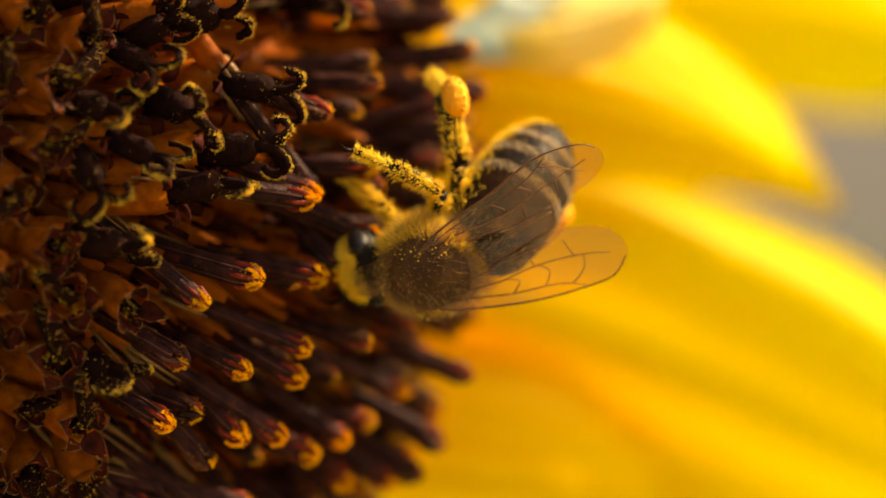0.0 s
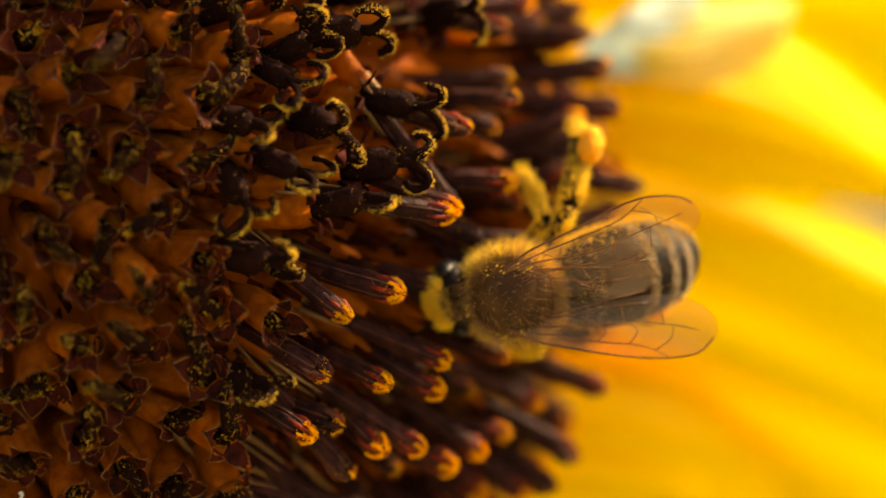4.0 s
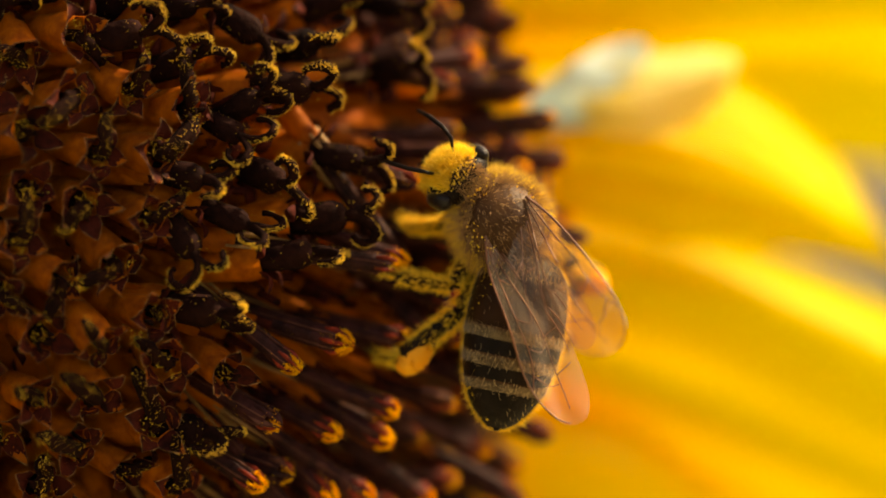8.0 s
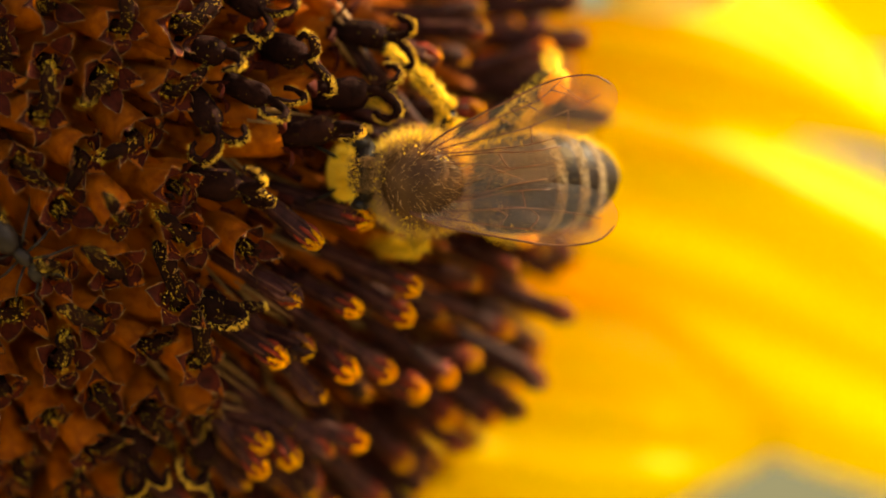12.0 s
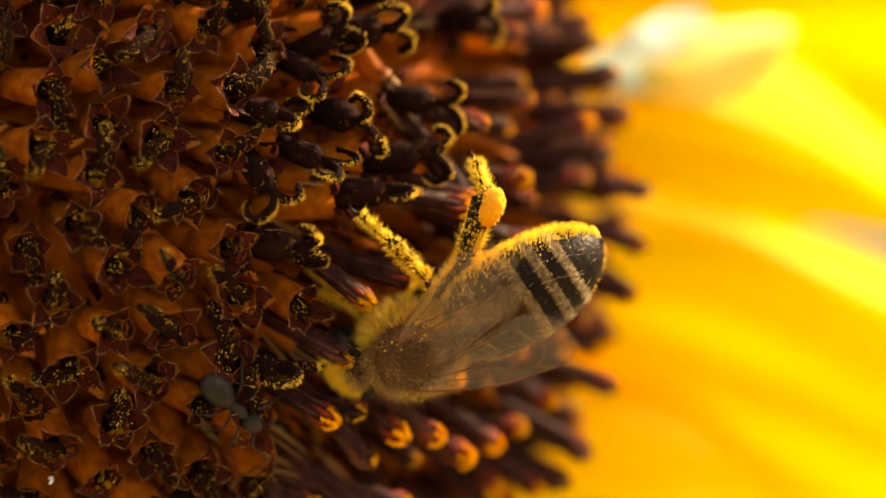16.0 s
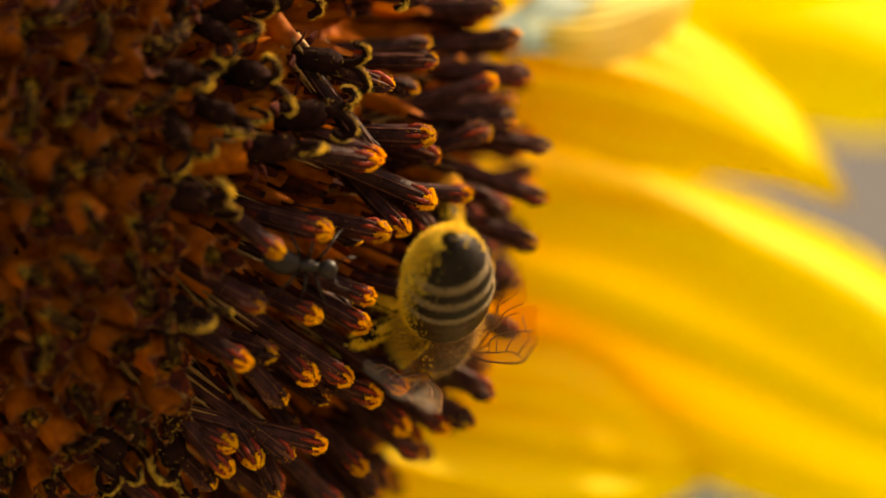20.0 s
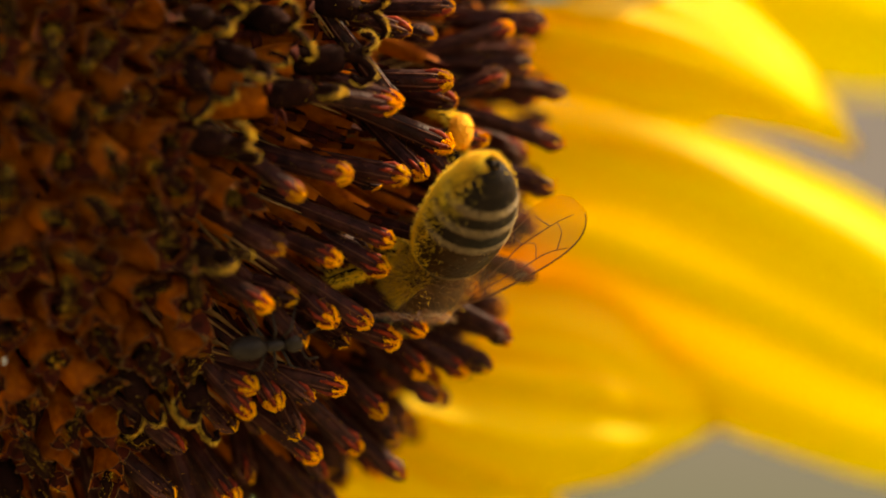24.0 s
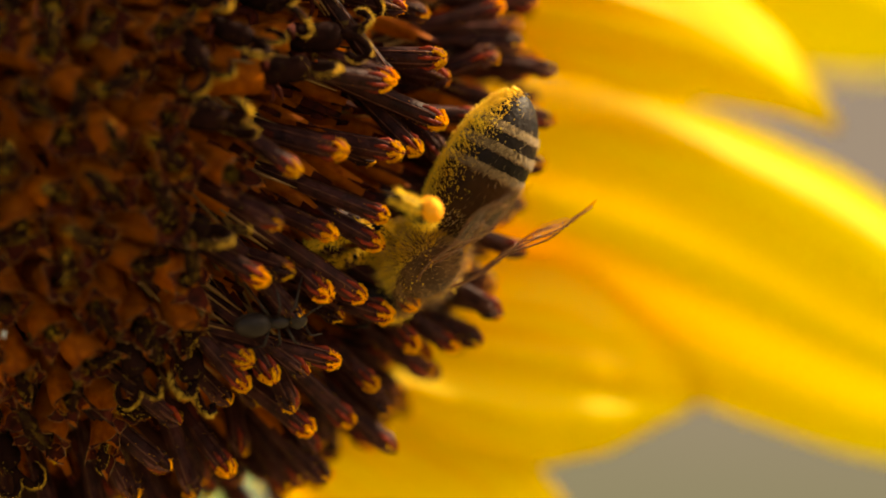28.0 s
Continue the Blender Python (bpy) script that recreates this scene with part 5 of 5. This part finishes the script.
def turned(f, u):
    f, u = Vector(f).normalized(), Vector(u)
    u = (u - f * u.dot(f)).normalized()
    return Matrix((f, u.cross(f), u)).transposed().to_4x4()


def motions():
    walk(bee, [(r[0], Matrix.Translation(world(*r[1])) @ turned(r[2], r[3])) for r in BEE])
    def toward(place, way, up=(0, 0, 1)):
        return Matrix.Translation(Vector(place) * MM) @ turned([-c for c in way], up)
    walk(abdomen, [(r[0], toward((-1.9, 0, -.2), r[4])) for r in BEE])
    for wing, sg, k in zip(wings, (-1, 1), (5, 6)):
        rows = []
        for r in BEE:
            up = Vector((0, -.25 * sg, 1))
            if 18.8 < r[0] < 24.2:      # spread flat, turned outward
                up = turned(r[2], r[3]).inverted() @ Vector((.1, -1, .1))
                if r[0] < 19.2:
                    up = turned(r[2], r[3]).inverted() @ Vector((-.3, -.5, .8))
            elif r[0] > 24.2 and sg > 0:      # held on edge
                up = turned(r[2], r[3]).inverted() @ Vector((-.45, -.15, .85))
            rows.append((r[0], toward((.2, 1.3 * sg, 1.5), r[k], up)))
        walk(wing, rows)
    rest = {"foreleg": (2.1, -2.0, -1.3), "middle_leg": (3.4, -3.9, -1.2), "hind_leg": (-.45, -5.6, 0)}
    for n, ((nm, sg), leg) in enumerate(legs.items()):
        hip = leg.location.copy()
        d0 = Vector((rest[nm][0], rest[nm][1] * sg, rest[nm][2])).normalized()
        calm = Vector(d0) if sg > 0 else Vector((-.6, .1, -.8)) if nm == "hind_leg" else (d0 + Vector((.1, 0, -.9))).normalized()
        told = LEGS.get((nm, sg), [])
        rows = []
        for i, r in enumerate(BEE):
            near = [q for q in told if abs(q[0] - r[0]) < .01]
            past, ahead = [q for q in told if q[0] < r[0]], [q for q in told if q[0] > r[0]]
            if not near and past and ahead and ahead[0][0] - past[-1][0] < 2.3:      # between two known poses
                f = (r[0] - past[-1][0]) / (ahead[0][0] - past[-1][0])
                near = [(r[0], *Vector(past[-1][1:]).lerp(Vector(ahead[0][1:]), f))]
            d = Vector(near[0][1:]) if near else calm + Vector((.10 * math.sin(i * 1.7 + n), .10 * math.sin(i * 2.3 + 2 * n), .08 * math.sin(i * 1.1 + n)))
            if not near and nm != "hind_leg" and sg > 0 and 5 < r[0] < 10.9:      # tucked under the body
                d = Vector((.25, -.2, -1)) if nm == "middle_leg" else Vector((.5, -.1, -1))
            if not near and nm == "hind_leg" and (r[0] > 19.2 or 5 < r[0] < 11.6):
                d = Vector((-.75, -.3 * sg, -.6)) if r[0] < 12 else Vector((.5, -.3 * sg, -.8))
            q = d0.rotation_difference(d.normalized())
            rows.append((r[0], Matrix.Translation(hip) @ q.to_matrix().to_4x4()))
        walk(leg, rows)
    rows = []
    for i, (t, x, y, z) in enumerate(ANT):
        a, b = ANT[max(i - 1, 0)], ANT[min(i + 1, len(ANT) - 1)]
        d = Vector(b[1:]) - Vector(a[1:]) + Vector((.6, 0, .2)) if t < 23 else Vector((1, .2, .1))
        up = Vector(((x - CENTRE.x) / RAD ** 2, (y - CENTRE.y) / DEEP ** 2, (z - CENTRE.z) / RAD ** 2)).normalized()
        rows.append((t, Matrix.Translation(world(x, y, z)) @ turned(d, up)))
    walk(ant, rows)


motions()
